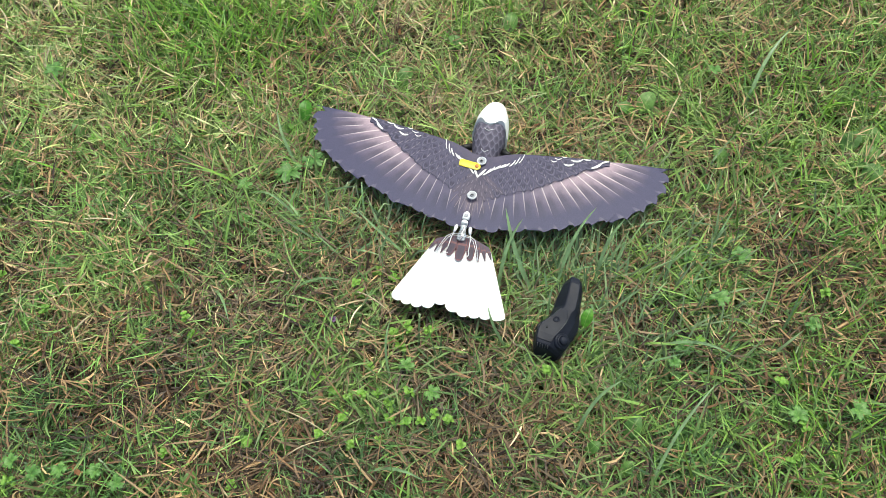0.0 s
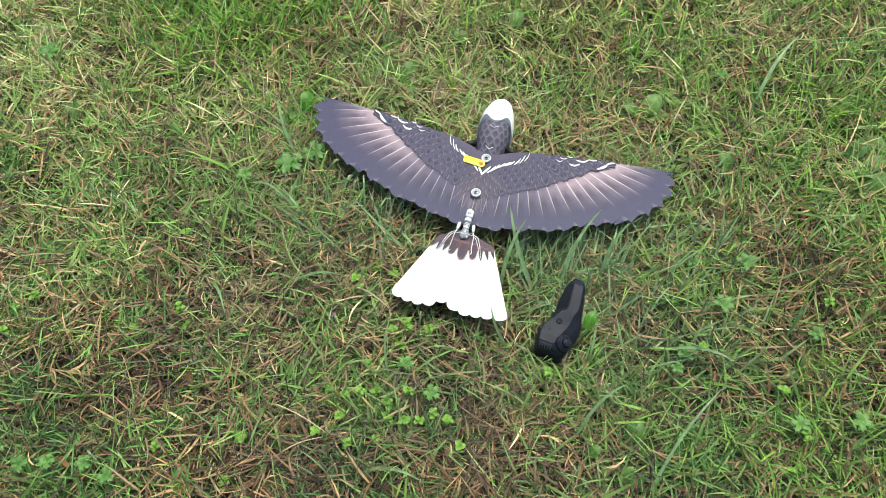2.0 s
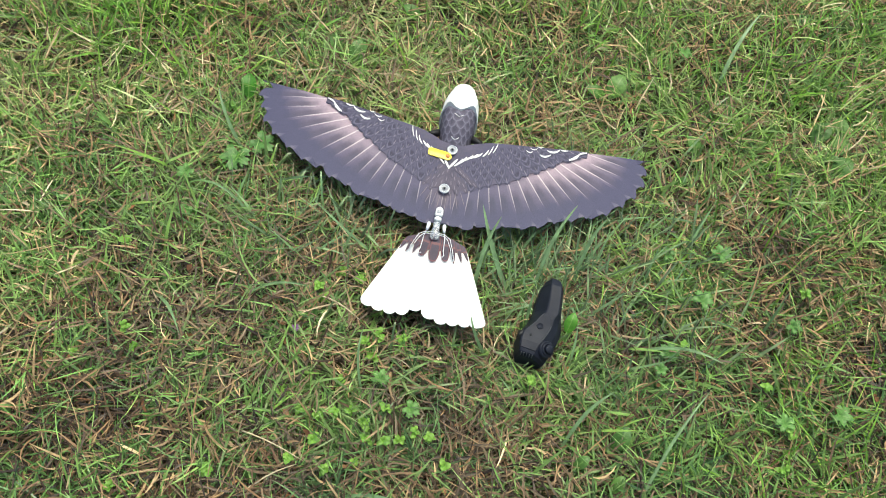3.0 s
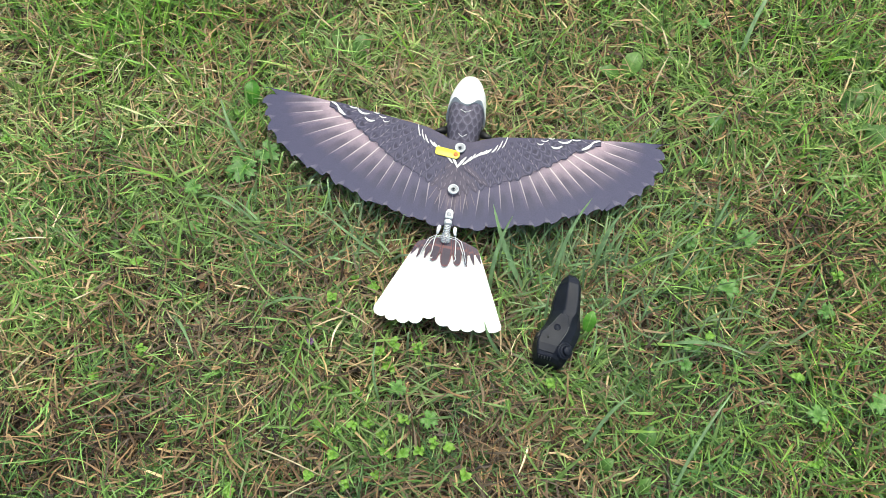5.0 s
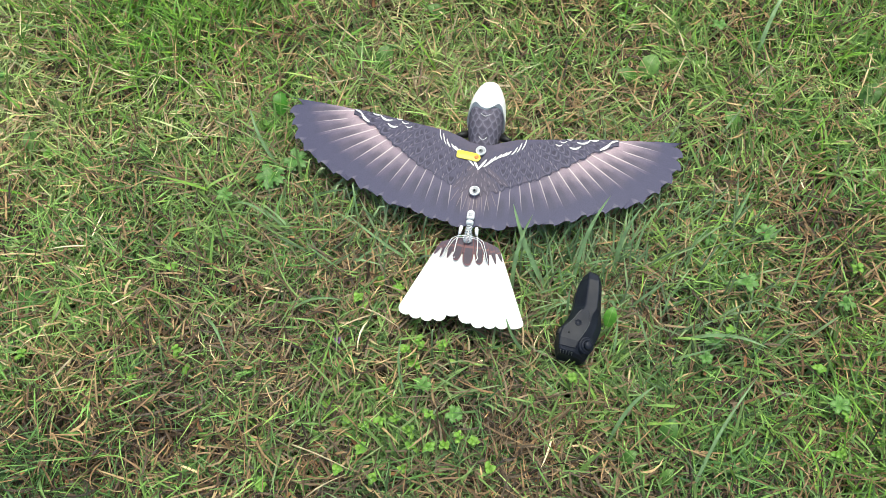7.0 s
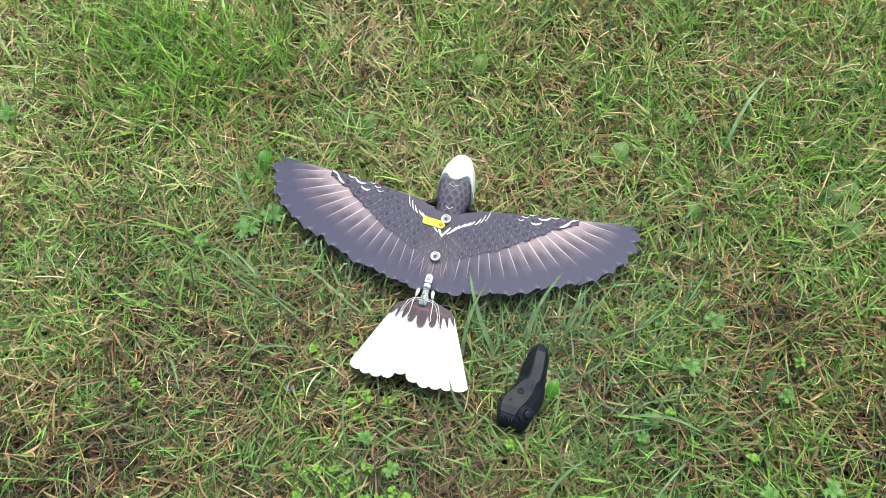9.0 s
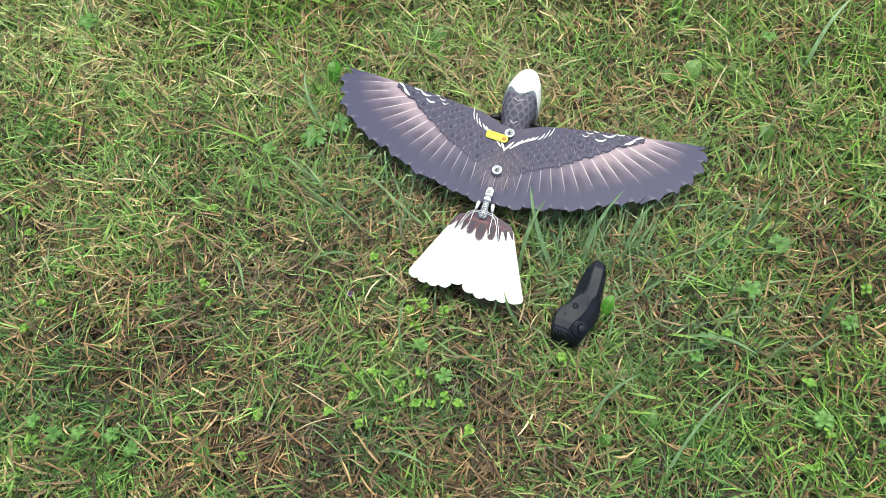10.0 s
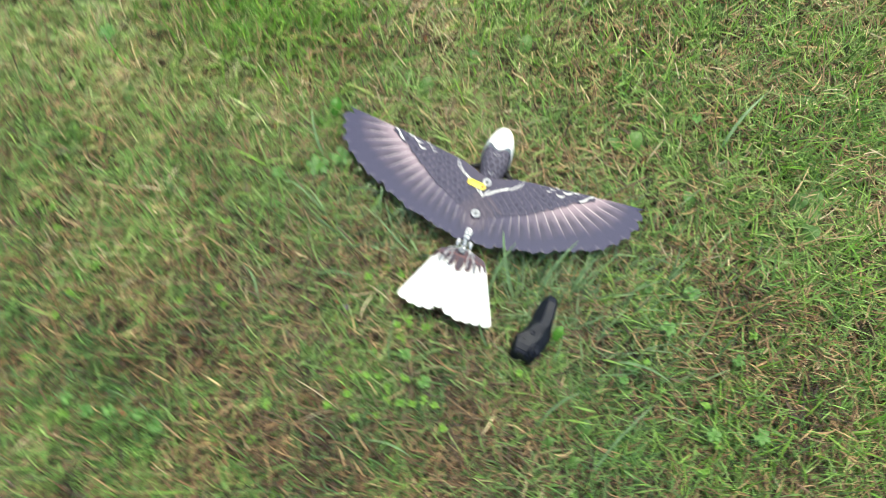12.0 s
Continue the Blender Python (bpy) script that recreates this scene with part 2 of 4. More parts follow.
FLIGHT = foam_print("printed_flight_feather", flight_print, 0.55, 0.16)
COVERT = foam_print("printed_covert_feather", covert_print, 0.55, 0.14)
PANEL = foam_print("printed_dark_foam", panel_print, 0.55, 0.16)
CENTRE = foam_print("printed_back_plumage", centre_print, 0.55, 0.14)
NECK = foam_print("printed_neck_plumage", neck_print, 0.6, 0.16)
TAILBASE = foam_print("printed_tail_base", tail_base_print, 0.5, 0.16)
WHITE_FOAM = foam_print("white_foam", lambda k: k.ramp(k.noise(40, 3), [(0.3, (0.8, 0.8, 0.8)), (0.7, (0.87, 0.87, 0.86))]), 0.6)
PINK_INK = foam_print("pale_pink_ink", lambda k: k.ramp(k.noise(300, 2), [(0.3, (0.17, 0.14, 0.16)), (0.7, (0.25, 0.21, 0.235))]), 0.5, 0.16)
WHITE_INK = foam_print("white_ink", lambda k: k.ramp(k.noise(300, 2), [(0.3, (0.62, 0.61, 0.6)), (0.7, (0.82, 0.82, 0.82))]), 0.5)
YELLOW = foam_print("yellow_label", lambda k: k.ramp(k.noise(120, 2), [(0.3, (0.75, 0.6, 0.02)), (0.7, (0.85, 0.72, 0.04))]), 0.35, 0.5)
ORANGE = Mat("orange_print", 0.45).color((0.6, 0.22, 0.06)).m
BEAK = Mat("yellow_beak", 0.4).color((0.75, 0.5, 0.04)).m
NYLON = Mat("white_nylon", 0.35, 0.5).color((0.82, 0.83, 0.85)).m
k = Mat("clear_plastic", 0.12, 0.5)
k.b.inputs["Transmission Weight"].default_value = 0.3
CLEAR = k.color((0.84, 0.87, 0.91)).m
k = Mat("smoky_clear_plastic", 0.1, 0.6)
k.b.inputs["Transmission Weight"].default_value = 0.75
SMOKY = k.color((0.78, 0.81, 0.86)).m
GREY_PRINT = Mat("grey_recess", 0.3).color((0.33, 0.34, 0.37)).m
WIRE = Mat("clear_wire", 0.2, 0.6).color((0.74, 0.75, 0.78)).m
STEEL = Mat("screw_steel", 0.3, 0.5, 0.9).color((0.22, 0.23, 0.25)).m
BLACK_PART = Mat("black_nylon", 0.5).color((0.012, 0.012, 0.013)).m


def black_plastic():
    k = Mat("black_remote_plastic", 0.4, 0.2)
    c = k.ramp(k.noise(70, 4), [(0.3, (0.009, 0.0108, 0.019)), (0.7, (0.0142, 0.0168, 0.029))])
    scuff = k.ramp(k.noise(25, 5, 0.7), [(0.62, (0, 0, 0)), (0.75, (1, 1, 1))])
    k.color(k.mix(k.math("MULTIPLY", scuff, 0.35), c, (0.034, 0.037, 0.046)))
    k.put(k.b, "Roughness", k.ramp(k.noise(40, 4), [(0.3, (0.42, 0.42, 0.42)), (0.7, (0.56, 0.56, 0.56))]))
    return k.bump(k.noise(2200, 2), 0.1, 0.0002).m


REMOTE = black_plastic()
# paler grey paints in the light that edges catch; vent slots share it
PALE_EDGE = Mat("pale_edge_plastic", 0.5, 0.3).color((0.05, 0.053, 0.062)).m


# ---------- mesh helpers ----------
def mesh_of(name, verts, faces, mat, uvs=None, smooth=True, attrs=None):
    me = bpy.data.meshes.new(name)
    me.from_pydata([tuple(v) for v in verts], [], faces)
    if uvs is not None:
        layer = me.uv_layers.new(name="UVMap")
        vi = np.zeros(len(me.loops), dtype=np.int32)
        me.loops.foreach_get("vertex_index", vi)
        layer.data.foreach_set("uv", np.asarray(uvs, dtype=np.float32)[vi].ravel())
    for key, value in (attrs or {}).items():
        a = me.attributes.new(key, "FLOAT", "POINT")
        a.data.foreach_set("value", np.full(len(verts), value, dtype=np.float32))
    if smooth:
        me.polygons.foreach_set("use_smooth", np.ones(len(me.polygons), dtype=bool))
    me.materials.append(mat)
    me.update()
    return me


def part(name, me, parent, label=""):
    ob = new(name, me)
    ob.parent = parent
    return tagged(ob, label) if label else ob


def thing(name, place, label, category, group=""):
    ob = new(name)
    ob.empty_display_size = 0.01
    ob.location = place
    return tagged(ob, label, category, group)


def slab(grid, thick, uv=None):
    """A thin solid over a grid of points (rows along, columns across)."""
    g = np.asarray(grid, dtype=float)
    nv, nu = g.shape[:2]
    top = g.reshape(-1, 3)
    low = top - np.array([0, 0, thick])
    faces = []
    n = nu * nv
    for a in range(nv - 1):
        for b in range(nu - 1):
            i = a * nu + b
            faces.append((i, i + 1, i + nu + 1, i + nu))
            faces.append((n + i, n + i + nu, n + i + nu + 1, n + i + 1))
    rim = [b for b in range(nu)] + [a * nu + nu - 1 for a in range(1, nv)] + [(nv - 1) * nu + b for b in range(nu - 2, -1, -1)] + [a * nu for a in range(nv - 2, 0, -1)]
    for i, j in zip(rim, rim[1:] + rim[:1]):
        faces.append((j, i, n + i, n + j))
    if uv is None:
        uv = np.stack(np.meshgrid(np.linspace(0, 1, nu), np.linspace(0, 1, nv)), -1)
    uv = np.asarray(uv).reshape(-1, 2)
    return np.vstack([top, low]), faces, np.vstack([uv, uv])


def feather(root, tip, half, height, rooted=0.0, blunt=0.16, thick=0.0009, across=5, along=12, sharp=False):
    """A flat feather from root to tip (x, y); height(x, y) gives z. rooted: how far it reaches back under its neighbours."""
    r, t = np.array(root), np.array(tip)
    d = t - r
    side = np.array([-d[1], d[0]]) / np.hypot(*d)
    vs = np.concatenate([np.linspace(-rooted, 1 - blunt, along - 5), 1 - blunt * (1 - np.array([0.3, 0.55, 0.8, 0.93, 1.0]))])
    grid, uv = [], []
    for v in vs:
        w = half(max(v, 0.0))
        if v > 1 - blunt:
            q = (v - 1 + blunt) / blunt
            w *= (1 - q if sharp else math.sqrt(max(0.0, 1 - q * q))) * 0.94 + 0.06 * (v < 1)
        row, ur = [], []
        for s in np.linspace(-1, 1, across):
            p = r + d * v + side * w * s
            row.append((p[0], p[1], height(p[0], p[1])))
            ur.append(((s + 1) / 2, max(v, 0.0)))
        grid.append(row)
        uv.append(ur)
    return slab(grid, thick, uv)


def tube(points, radius, sides=6, caps=True):
    pts = [Vector(p) for p in points]
    verts, faces = [], []
    rad = radius if isinstance(radius, (list, tuple)) else [radius] * len(pts)
    for i, p in enumerate(pts):
        d = (pts[min(i + 1, len(pts) - 1)] - pts[max(i - 1, 0)]).normalized()
        a = d.cross(Vector((0.13, 0.21, 1.0))).normalized()
        b = a.cross(d)
        for s in range(sides):
            q = 2 * math.pi * s / sides
            verts.append(p + (a * math.cos(q) + b * math.sin(q)) * rad[i])
    for i in range(len(pts) - 1):
        for s in range(sides):
            t = (s + 1) % sides
            faces.append((i * sides + s, i * sides + t, (i + 1) * sides + t, (i + 1) * sides + s))
    if caps:
        faces.append(tuple(range(sides))[::-1])
        faces.append(tuple(range((len(pts) - 1) * sides, len(pts) * sides)))
    return verts, faces


def lathe(profile, sides=24):
    """Rings of (radius, z) turned about the z axis."""
    verts, faces = [], []
    for r, z in profile:
        for s in range(sides):
            q = 2 * math.pi * s / sides
            verts.append((r * math.cos(q), r * math.sin(q), z))
    for i in range(len(profile) - 1):
        for s in range(sides):
            t = (s + 1) % sides
            faces.append((i * sides + s, i * sides + t, (i + 1) * sides + t, (i + 1) * sides + s))
    return verts, faces


def joined(pieces):
    verts, faces, uvs = [], [], []
    for p in pieces:
        n = len(verts)
        verts += [tuple(v) for v in p[0]]
        faces += [tuple(i + n for i in f) for f in p[1]]
        uvs += [tuple(u) for u in p[2]] if len(p) > 2 else [(0.5, 0.5)] * len(p[0])
    return verts, faces, uvs


def ribbon(points, width, z, thick=0.0002):
    """A printed stroke with tapered ends along (x, y) points."""
    pts = np.array(points, dtype=float)
    n = 9
    t = np.linspace(0, 1, n)
    k = np.linspace(0, 1, len(pts))
    if len(pts) == 3:
        cx, cy = (np.polyval(np.polyfit(k, pts[:, q], 2), t) for q in (0, 1))
    else:
        cx, cy = np.interp(t, k, pts[:, 0]), np.interp(t, k, pts[:, 1])
    dx, dy = np.gradient(cx), np.gradient(cy)
    ln = np.hypot(dx, dy) + 1e-9
    grid = []
    for i in range(n):
        w = width / 2.4 * (0.25 + 0.75 * math.sin(math.pi * (0.08 + 0.84 * t[i])))
        a = (cx[i] - dy[i] / ln[i] * w, cy[i] + dx[i] / ln[i] * w)
        b = (cx[i] + dy[i] / ln[i] * w, cy[i] - dx[i] / ln[i] * w)
        grid.append([(*b, z(*b)), (*a, z(*a))])
    return slab(grid, thick)


def mirror(piece):
    v = [(-p[0], p[1], p[2]) for p in piece[0]]
    f = [tuple(reversed(q)) for q in piece[1]]
    return (v, f, *piece[2:])


def shift(piece, dx, dy, dz):
    return ([(p[0] + dx, p[1] + dy, p[2] + dz) for p in piece[0]], *piece[1:])


def value_noise(x, y, cell, seed):
    """Smooth random field from 0 to 1 over the plane."""
    g = np.random.RandomState(seed).rand(64, 64)
    u, v = x / cell + 31.7, y / cell + 17.3
    i, j = np.floor(u).astype(int), np.floor(v).astype(int)
    a, b = u - i, v - j
    a, b = a * a * (3 - 2 * a), b * b * (3 - 2 * b)
    i, j, i1, j1 = i % 64, j % 64, (i + 1) % 64, (j + 1) % 64
    return (g[i, j] * (1 - a) + g[i1, j] * a) * (1 - b) + (g[i, j1] * (1 - a) + g[i1, j1] * a) * b


# ---------- ground ----------
def ground_z(x, y):
    near = np.exp(-(np.hypot(x, y) / 6.0) ** 2)
    return near * (0.012 * (value_noise(x, y, 0.16, 3) - 0.5) + 0.016 * (value_noise(x, y, 0.5, 4) - 0.5)) - 0.004


def build_ground():
    fine = np.arange(-1.6, 1.601, 0.04)
    far = np.array([2, 2.6, 3.5, 5, 8, 14, 30, 80, 200, 500.0])
    ax = np.concatenate([-far[::-1], fine, far])
    X, Y = np.meshgrid(ax, ax)
    Z = ground_z(X, Y)
    n = len(ax)
    verts = np.stack([X.ravel(), Y.ravel(), Z.ravel()], -1)
    faces = [(a * n + b, a * n + b + 1, (a + 1) * n + b + 1, (a + 1) * n + b) for a in range(n - 1) for b in range(n - 1)]
    ob = new("ground", mesh_of("ground", verts, faces, SOIL))
    tagged(ob, "uneven lawn soil with brown thatch between the grass", "ground", kind="structure")


build_ground()

# ---------- the flapping toy ----------
TIP_I = (0, 1, 2, 3, 4, 5, 6, 7, 8, 9, 10, 11, 12, 13, 14, 15)
TIP_X = (0.2455, 0.2445, 0.241, 0.230, 0.2165, 0.1953, 0.1735, 0.1540, 0.1354, 0.1163, 0.0976, 0.0788, 0.0618, 0.0454, 0.0293, 0.0135)
TIP_Y = (0.1098, 0.0885, 0.0709, 0.0515, 0.0345, 0.0193, 0.0065, -0.0005, -0.0098, -0.0192, -0.0258, -0.0295, -0.0336, -0.0375, -0.0408, -0.0430)
ROOT_X = (0.1655, 0.1665, 0.1557, 0.1458, 0.1318, 0.1254, 0.1166, 0.1065, 0.0943, 0.085, 0.0744, 0.0626, 0.0517, 0.0408, 0.0299, 0.015)
ROOT_Y = (0.0938, 0.0925, 0.0825, 0.076, 0.0697, 0.0627, 0.0564, 0.0485, 0.0426, 0.0338, 0.0277, 0.0223, 0.0181, 0.0129, 0.007, 0.002)
LEAD_X = (0.0, 0.0145, 0.0225, 0.0425, 0.055, 0.083, 0.119, 0.1645, 0.203, 0.2425, 0.248)
LEAD_Y = (0.0655, 0.0665, 0.0705, 0.0768, 0.0783, 0.0815, 0.0862, 0.0938, 0.1014, 0.1093, 0.1112)


def tip_at(i):
    return np.array((np.interp(i, TIP_I, TIP_X), np.interp(i, TIP_I, TIP_Y)))


def root_at(i):
    return np.array((np.interp(i, TIP_I, ROOT_X), np.interp(i, TIP_I, ROOT_Y)))


def lead_at(x):
    return float(np.interp(abs(x), LEAD_X, LEAD_Y))


ROOT_LINE = np.array([root_at(i) for i in np.linspace(15, 0, 31)])


def root_line(x):
    return float(np.interp(abs(x), ROOT_LINE[:, 0], ROOT_LINE[:, 1]))


def wing_height(lift):
    def z(x, y):
        a = abs(x) / 0.24
        chord = (lead_at(x) - y) / 0.1
        return 0.0607 + lift * a - 0.018 * a ** 3 - 0.006 * chord * chord + 0.004 * math.sin(math.pi * min(1.0, a)) * (1 - chord)
    return z


def build_wing(toy, sign, lift, reach, sweep):
    z = wing_height(lift)

    def flip(p):
        v = np.array([tuple(q) for q in p[0]])
        v[:, 1] += sweep * np.minimum(1.0, np.abs(v[:, 0]) / 0.15)
        return mirror((v, *p[1:])) if sign < 0 else (v, *p[1:])

    grid = []
    for x in np.linspace(0.0, 0.1655, 24):
        top = lead_at(x)
        low = min(root_line(x) + 0.001, top - 0.008)
        up = float(np.interp(x, (0, 0.15, 0.236), (0.0031, 0.0031, 0.0010)))
        grid.append([(x, low + (top - low) * s, z(x, low + (top - low) * s) + up) for s in np.linspace(0, 1, 7)])
    p = flip(slab(grid, 0.0040))
    wing = part("wing", mesh_of("wing", *p[:2], PANEL, p[2], smooth=False), toy, "dark printed foam wing with pale feather shafts")
    for i in range(16):
        r, t = root_at(i), tip_at(i)
        t = t * (float(np.interp(i, (0, 6), (reach, 1))), 1)
        ln = np.hypot(*(t - r))
        t = t + (t - r) / ln * 0.0016 * math.sin(2.7 * i + sign)
        gap = np.hypot(*(tip_at(min(15, i + 0.5)) - tip_at(max(0, i - 0.5)))) * (1 if 0 < i < 15 else 2)
        gap_r = np.hypot(*(root_at(min(15, i + 0.5)) - root_at(max(0, i - 0.5))))
        h_tip, h_root = gap * (float(np.interp(i, (1, 4, 6), (0.62, 0.62, 0.8))) if i else 0.26), max(gap_r, 0.009) * 0.8

        def half(v, a=h_root, b=h_tip):
            return a + (b - a) * min(1.0, v * 1.15)

        rise = 0.0007 + 0.00014 * i
        p = feather(r, t, half, lambda x, y, e=rise: z(x, y) + e, rooted=0.16, blunt=float(np.interp(i, (0, 1, 4, 6), (0.008, 0.007, 0.006, 0.005))) / ln, thick=0.0007, across=9, along=18)
        side = np.interp(p[2][:, 1], (0.8, 1.0), (0.0, 1.0)) * (p[2][:, 0] - 0.5)
        d = (t - r) / ln
        p[0][:, :2] -= np.outer(side * float(np.interp(i, (0, 1, 4, 8, 11, 15), (-0.014, -0.008, -0.009, -0.006, -0.003, -0.001))), d)
        p[0][:, 1] = np.minimum(p[0][:, 1], np.interp(p[0][:, 0], LEAD_X, LEAD_Y))
        p = flip(p)
        pale = float(np.interp(i, (0, 1, 2, 7, 9, 11, 13, 15), (0.25, 0.8, 1.0, 0.75, 0.4, 0.16, 0.06, 0.06)))
        part("flight_feather", mesh_of("flight_feather", *p[:2], FLIGHT, p[2], attrs={"pale": pale}, smooth=False), wing)
    jit = random.Random(9)
    for row in range(6):
        for j in range(17):
            i = j + 0.5 * (row % 2) + jit.uniform(-0.14, 0.14)
            if i > 15.2 or (row == 0 and j == 0):
                continue
            out = row * 0.0092 - 0.0003 * row * row + jit.uniform(-0.001, 0.001)
            d = tip_at(i) - root_at(i)
            d = d / np.hypot(*d)
            d = d * 0.7 + np.array((0.2, -0.55)) * 0.3
            d = d / np.hypot(*d)
            end = root_at(i) - d * out * 0.45 + np.array((0.0, 0.58 * out)) + d * 0.0016
            ln = (0.0205 - 0.0009 * row) * jit.uniform(0.94, 1.08)
            base = end - d * ln
            if end[1] > lead_at(end[0]) - 0.003 or end[0] < 0.001:
                continue
            gap = np.hypot(*(root_at(min(15, i + 0.5)) - root_at(max(0, i - 0.5))))
            wide = min(0.0070, max(0.0038, 0.6 * gap)) * (1 - 0.04 * row) * jit.uniform(0.86, 1.1) * float(np.interp(i, (8, 12), (1, 0.8)))
            e = 0.0034 + 0.0001 * row + 0.00003 * (j % 2) + (0.00002 if sign < 0 else 0)
            p = feather(base, end, lambda v, w=wide: w, lambda x, y, q=e: z(x, y) + q, blunt=float(np.interp(i, (7, 11), (0.5, 0.85))), thick=0.00003, across=7, along=11)
            p[0][:, 1] = np.minimum(p[0][:, 1], np.interp(p[0][:, 0], LEAD_X, LEAD_Y) - 0.0008)
            p = flip(p)
            part("covert_feather", mesh_of("covert_feather", *p[:2], COVERT, p[2], smooth=False), wing)
    if sign > 0:
        p = feather((0, 0.003), (0, -0.0445), lambda v: 0.0075, lambda x, y: z(x, y) + 0.0032, blunt=0.16)
        part("flight_feather", mesh_of("flight_feather", *p[:2], FLIGHT, p[2], smooth=False, attrs={"pale": 0.3}), wing)
        for row in range(6):
            far = 0.0205 + 0.0058 * row
            count = 3 + row
            for c in range(count):
                a = radians((c - (count - 1) / 2) * 112 / count + jit.uniform(-2, 2))
                d = np.array((math.sin(a), -math.cos(a)))
                tip = np.array((0.0, 0.044)) + d * far
                p = feather(tip - d * 0.0115, tip, lambda v: 0.0029, lambda x, y, q=0.0042 - 0.00005 * row: z(x, y) + q, blunt=0.6, thick=0.00004, across=5, along=9)
                part("covert_feather", mesh_of("covert_feather", *p[:2], CENTRE, p[2], smooth=False), wing)
    over = lambda x, y: z(x, y) + 0.0046
    strokes = [ribbon([(0.1640, 0.0915), (0.1580, 0.0890), (0.1540, 0.0855)], 0.0028, over), ribbon([(0.1545, 0.0860), (0.1500, 0.0800), (0.1430, 0.0752)], 0.0042, over),
               ribbon([(0.1405, 0.0878), (0.1350, 0.0862), (0.1305, 0.0865)], 0.0022, over), ribbon([(0.1300, 0.0862), (0.1235, 0.0808), (0.1145, 0.0812)], 0.0030, over),
               ribbon([(0.1195, 0.0760), (0.1130, 0.0720), (0.1065, 0.0732)], 0.0030, over), ribbon([(0.1095, 0.0843), (0.1060, 0.0830), (0.1020, 0.0838)], 0.0014, over),
               ribbon([(0.1025, 0.0812), (0.0985, 0.0785), (0.0935, 0.0795)], 0.0014, over), ribbon([(0.0970, 0.0757), (0.0935, 0.0733), (0.0890, 0.0755)], 0.0014, over)]
    for x0, y0, x1, y1, w in ((0.0537, 0.0775, 0.0492, 0.0626, 0.0014), (0.0485, 0.0723, 0.0438, 0.0586, 0.0017), (0.0436, 0.0657, 0.0376, 0.0550, 0.0022),
                              (0.0370, 0.0598, 0.0270, 0.0512, 0.0028), (0.0320, 0.0575, 0.0215, 0.0485, 0.0026), (0.0260, 0.0545, 0.0160, 0.0445, 0.0026), (0.0190, 0.0510, 0.0120, 0.0400, 0.0024), (0.0150, 0.0470, 0.0060, 0.0350, 0.0030)):
        strokes.append(ribbon([(x0, y0), (0.5 * (x0 + x1) + 0.0006, 0.5 * (y0 + y1) - 0.0006), (x1, y1)], w, over))
    strokes.append(ribbon([(0.0085, 0.0450), (0.0040, 0.0375), (-0.0006, 0.0302)], 0.0036, lambda x, y: z(x, y) + 0.0049))
    for deg in (4, 10, 17, 25):
        a = radians(deg)
        q = ribbon([(r * math.sin(a), 0.044 - r * math.cos(a)) for r in (0.047, 0.058, 0.072 - 0.0003 * deg)], 0.0008, over)
        p = flip(q)
        part("feather_shaft", mesh_of("feather_shaft", *p[:2], PINK_INK, p[2], smooth=False), wing, "thin pale pink printed shaft")
    for q in strokes:
        p = flip(q)
        part("white_streak", mesh_of("white_streak", *p[:2], WHITE_INK, p[2], smooth=False), wing, "white printed feather streak")


BODY_Y = (-0.036, -0.02, 0.02, 0.058, 0.072, 0.082, 0.094, 0.112, 0.124, 0.133, 0.1455, 0.152, 0.1555, 0.157)
BODY_W = (0.005, 0.011, 0.018, 0.0178, 0.0176, 0.0195, 0.0213, 0.0213, 0.0208, 0.0186, 0.0134, 0.0090, 0.0056, 0.002)
BODY_T = (0.056, 0.058, 0.058, 0.0585, 0.067, 0.074, 0.079, 0.0825, 0.083, 0.0815, 0.077, 0.072, 0.068, 0.064)
BODY_B = (0.048, 0.036, 0.024, 0.02, 0.021, 0.023, 0.025, 0.029, 0.033, 0.037, 0.043, 0.049, 0.054, 0.06)


def body_at(theta, y, out=0.0):
    w, t, b = (float(np.interp(y, BODY_Y, q)) for q in (BODY_W, BODY_T, BODY_B))
    c, s = math.cos(theta), math.sin(theta)
    e = 0.82
    x = (w + out) * math.copysign(abs(c) ** e, c)
    z = (t + b) / 2 + ((t - b) / 2 + out) * math.copysign(abs(s) ** e, s)
    return (x, y, z)


def loft(rings, caps=True):
    n = len(rings[0])
    verts = [p for r in rings for p in r]
    faces = [(a * n + b, a * n + (b + 1) % n, (a + 1) * n + (b + 1) % n, (a + 1) * n + b) for a in range(len(rings) - 1) for b in range(n)]
    if caps:
        faces += [tuple(range(n))[::-1], tuple(range((len(rings) - 1) * n, len(rings) * n))]
    return verts, faces


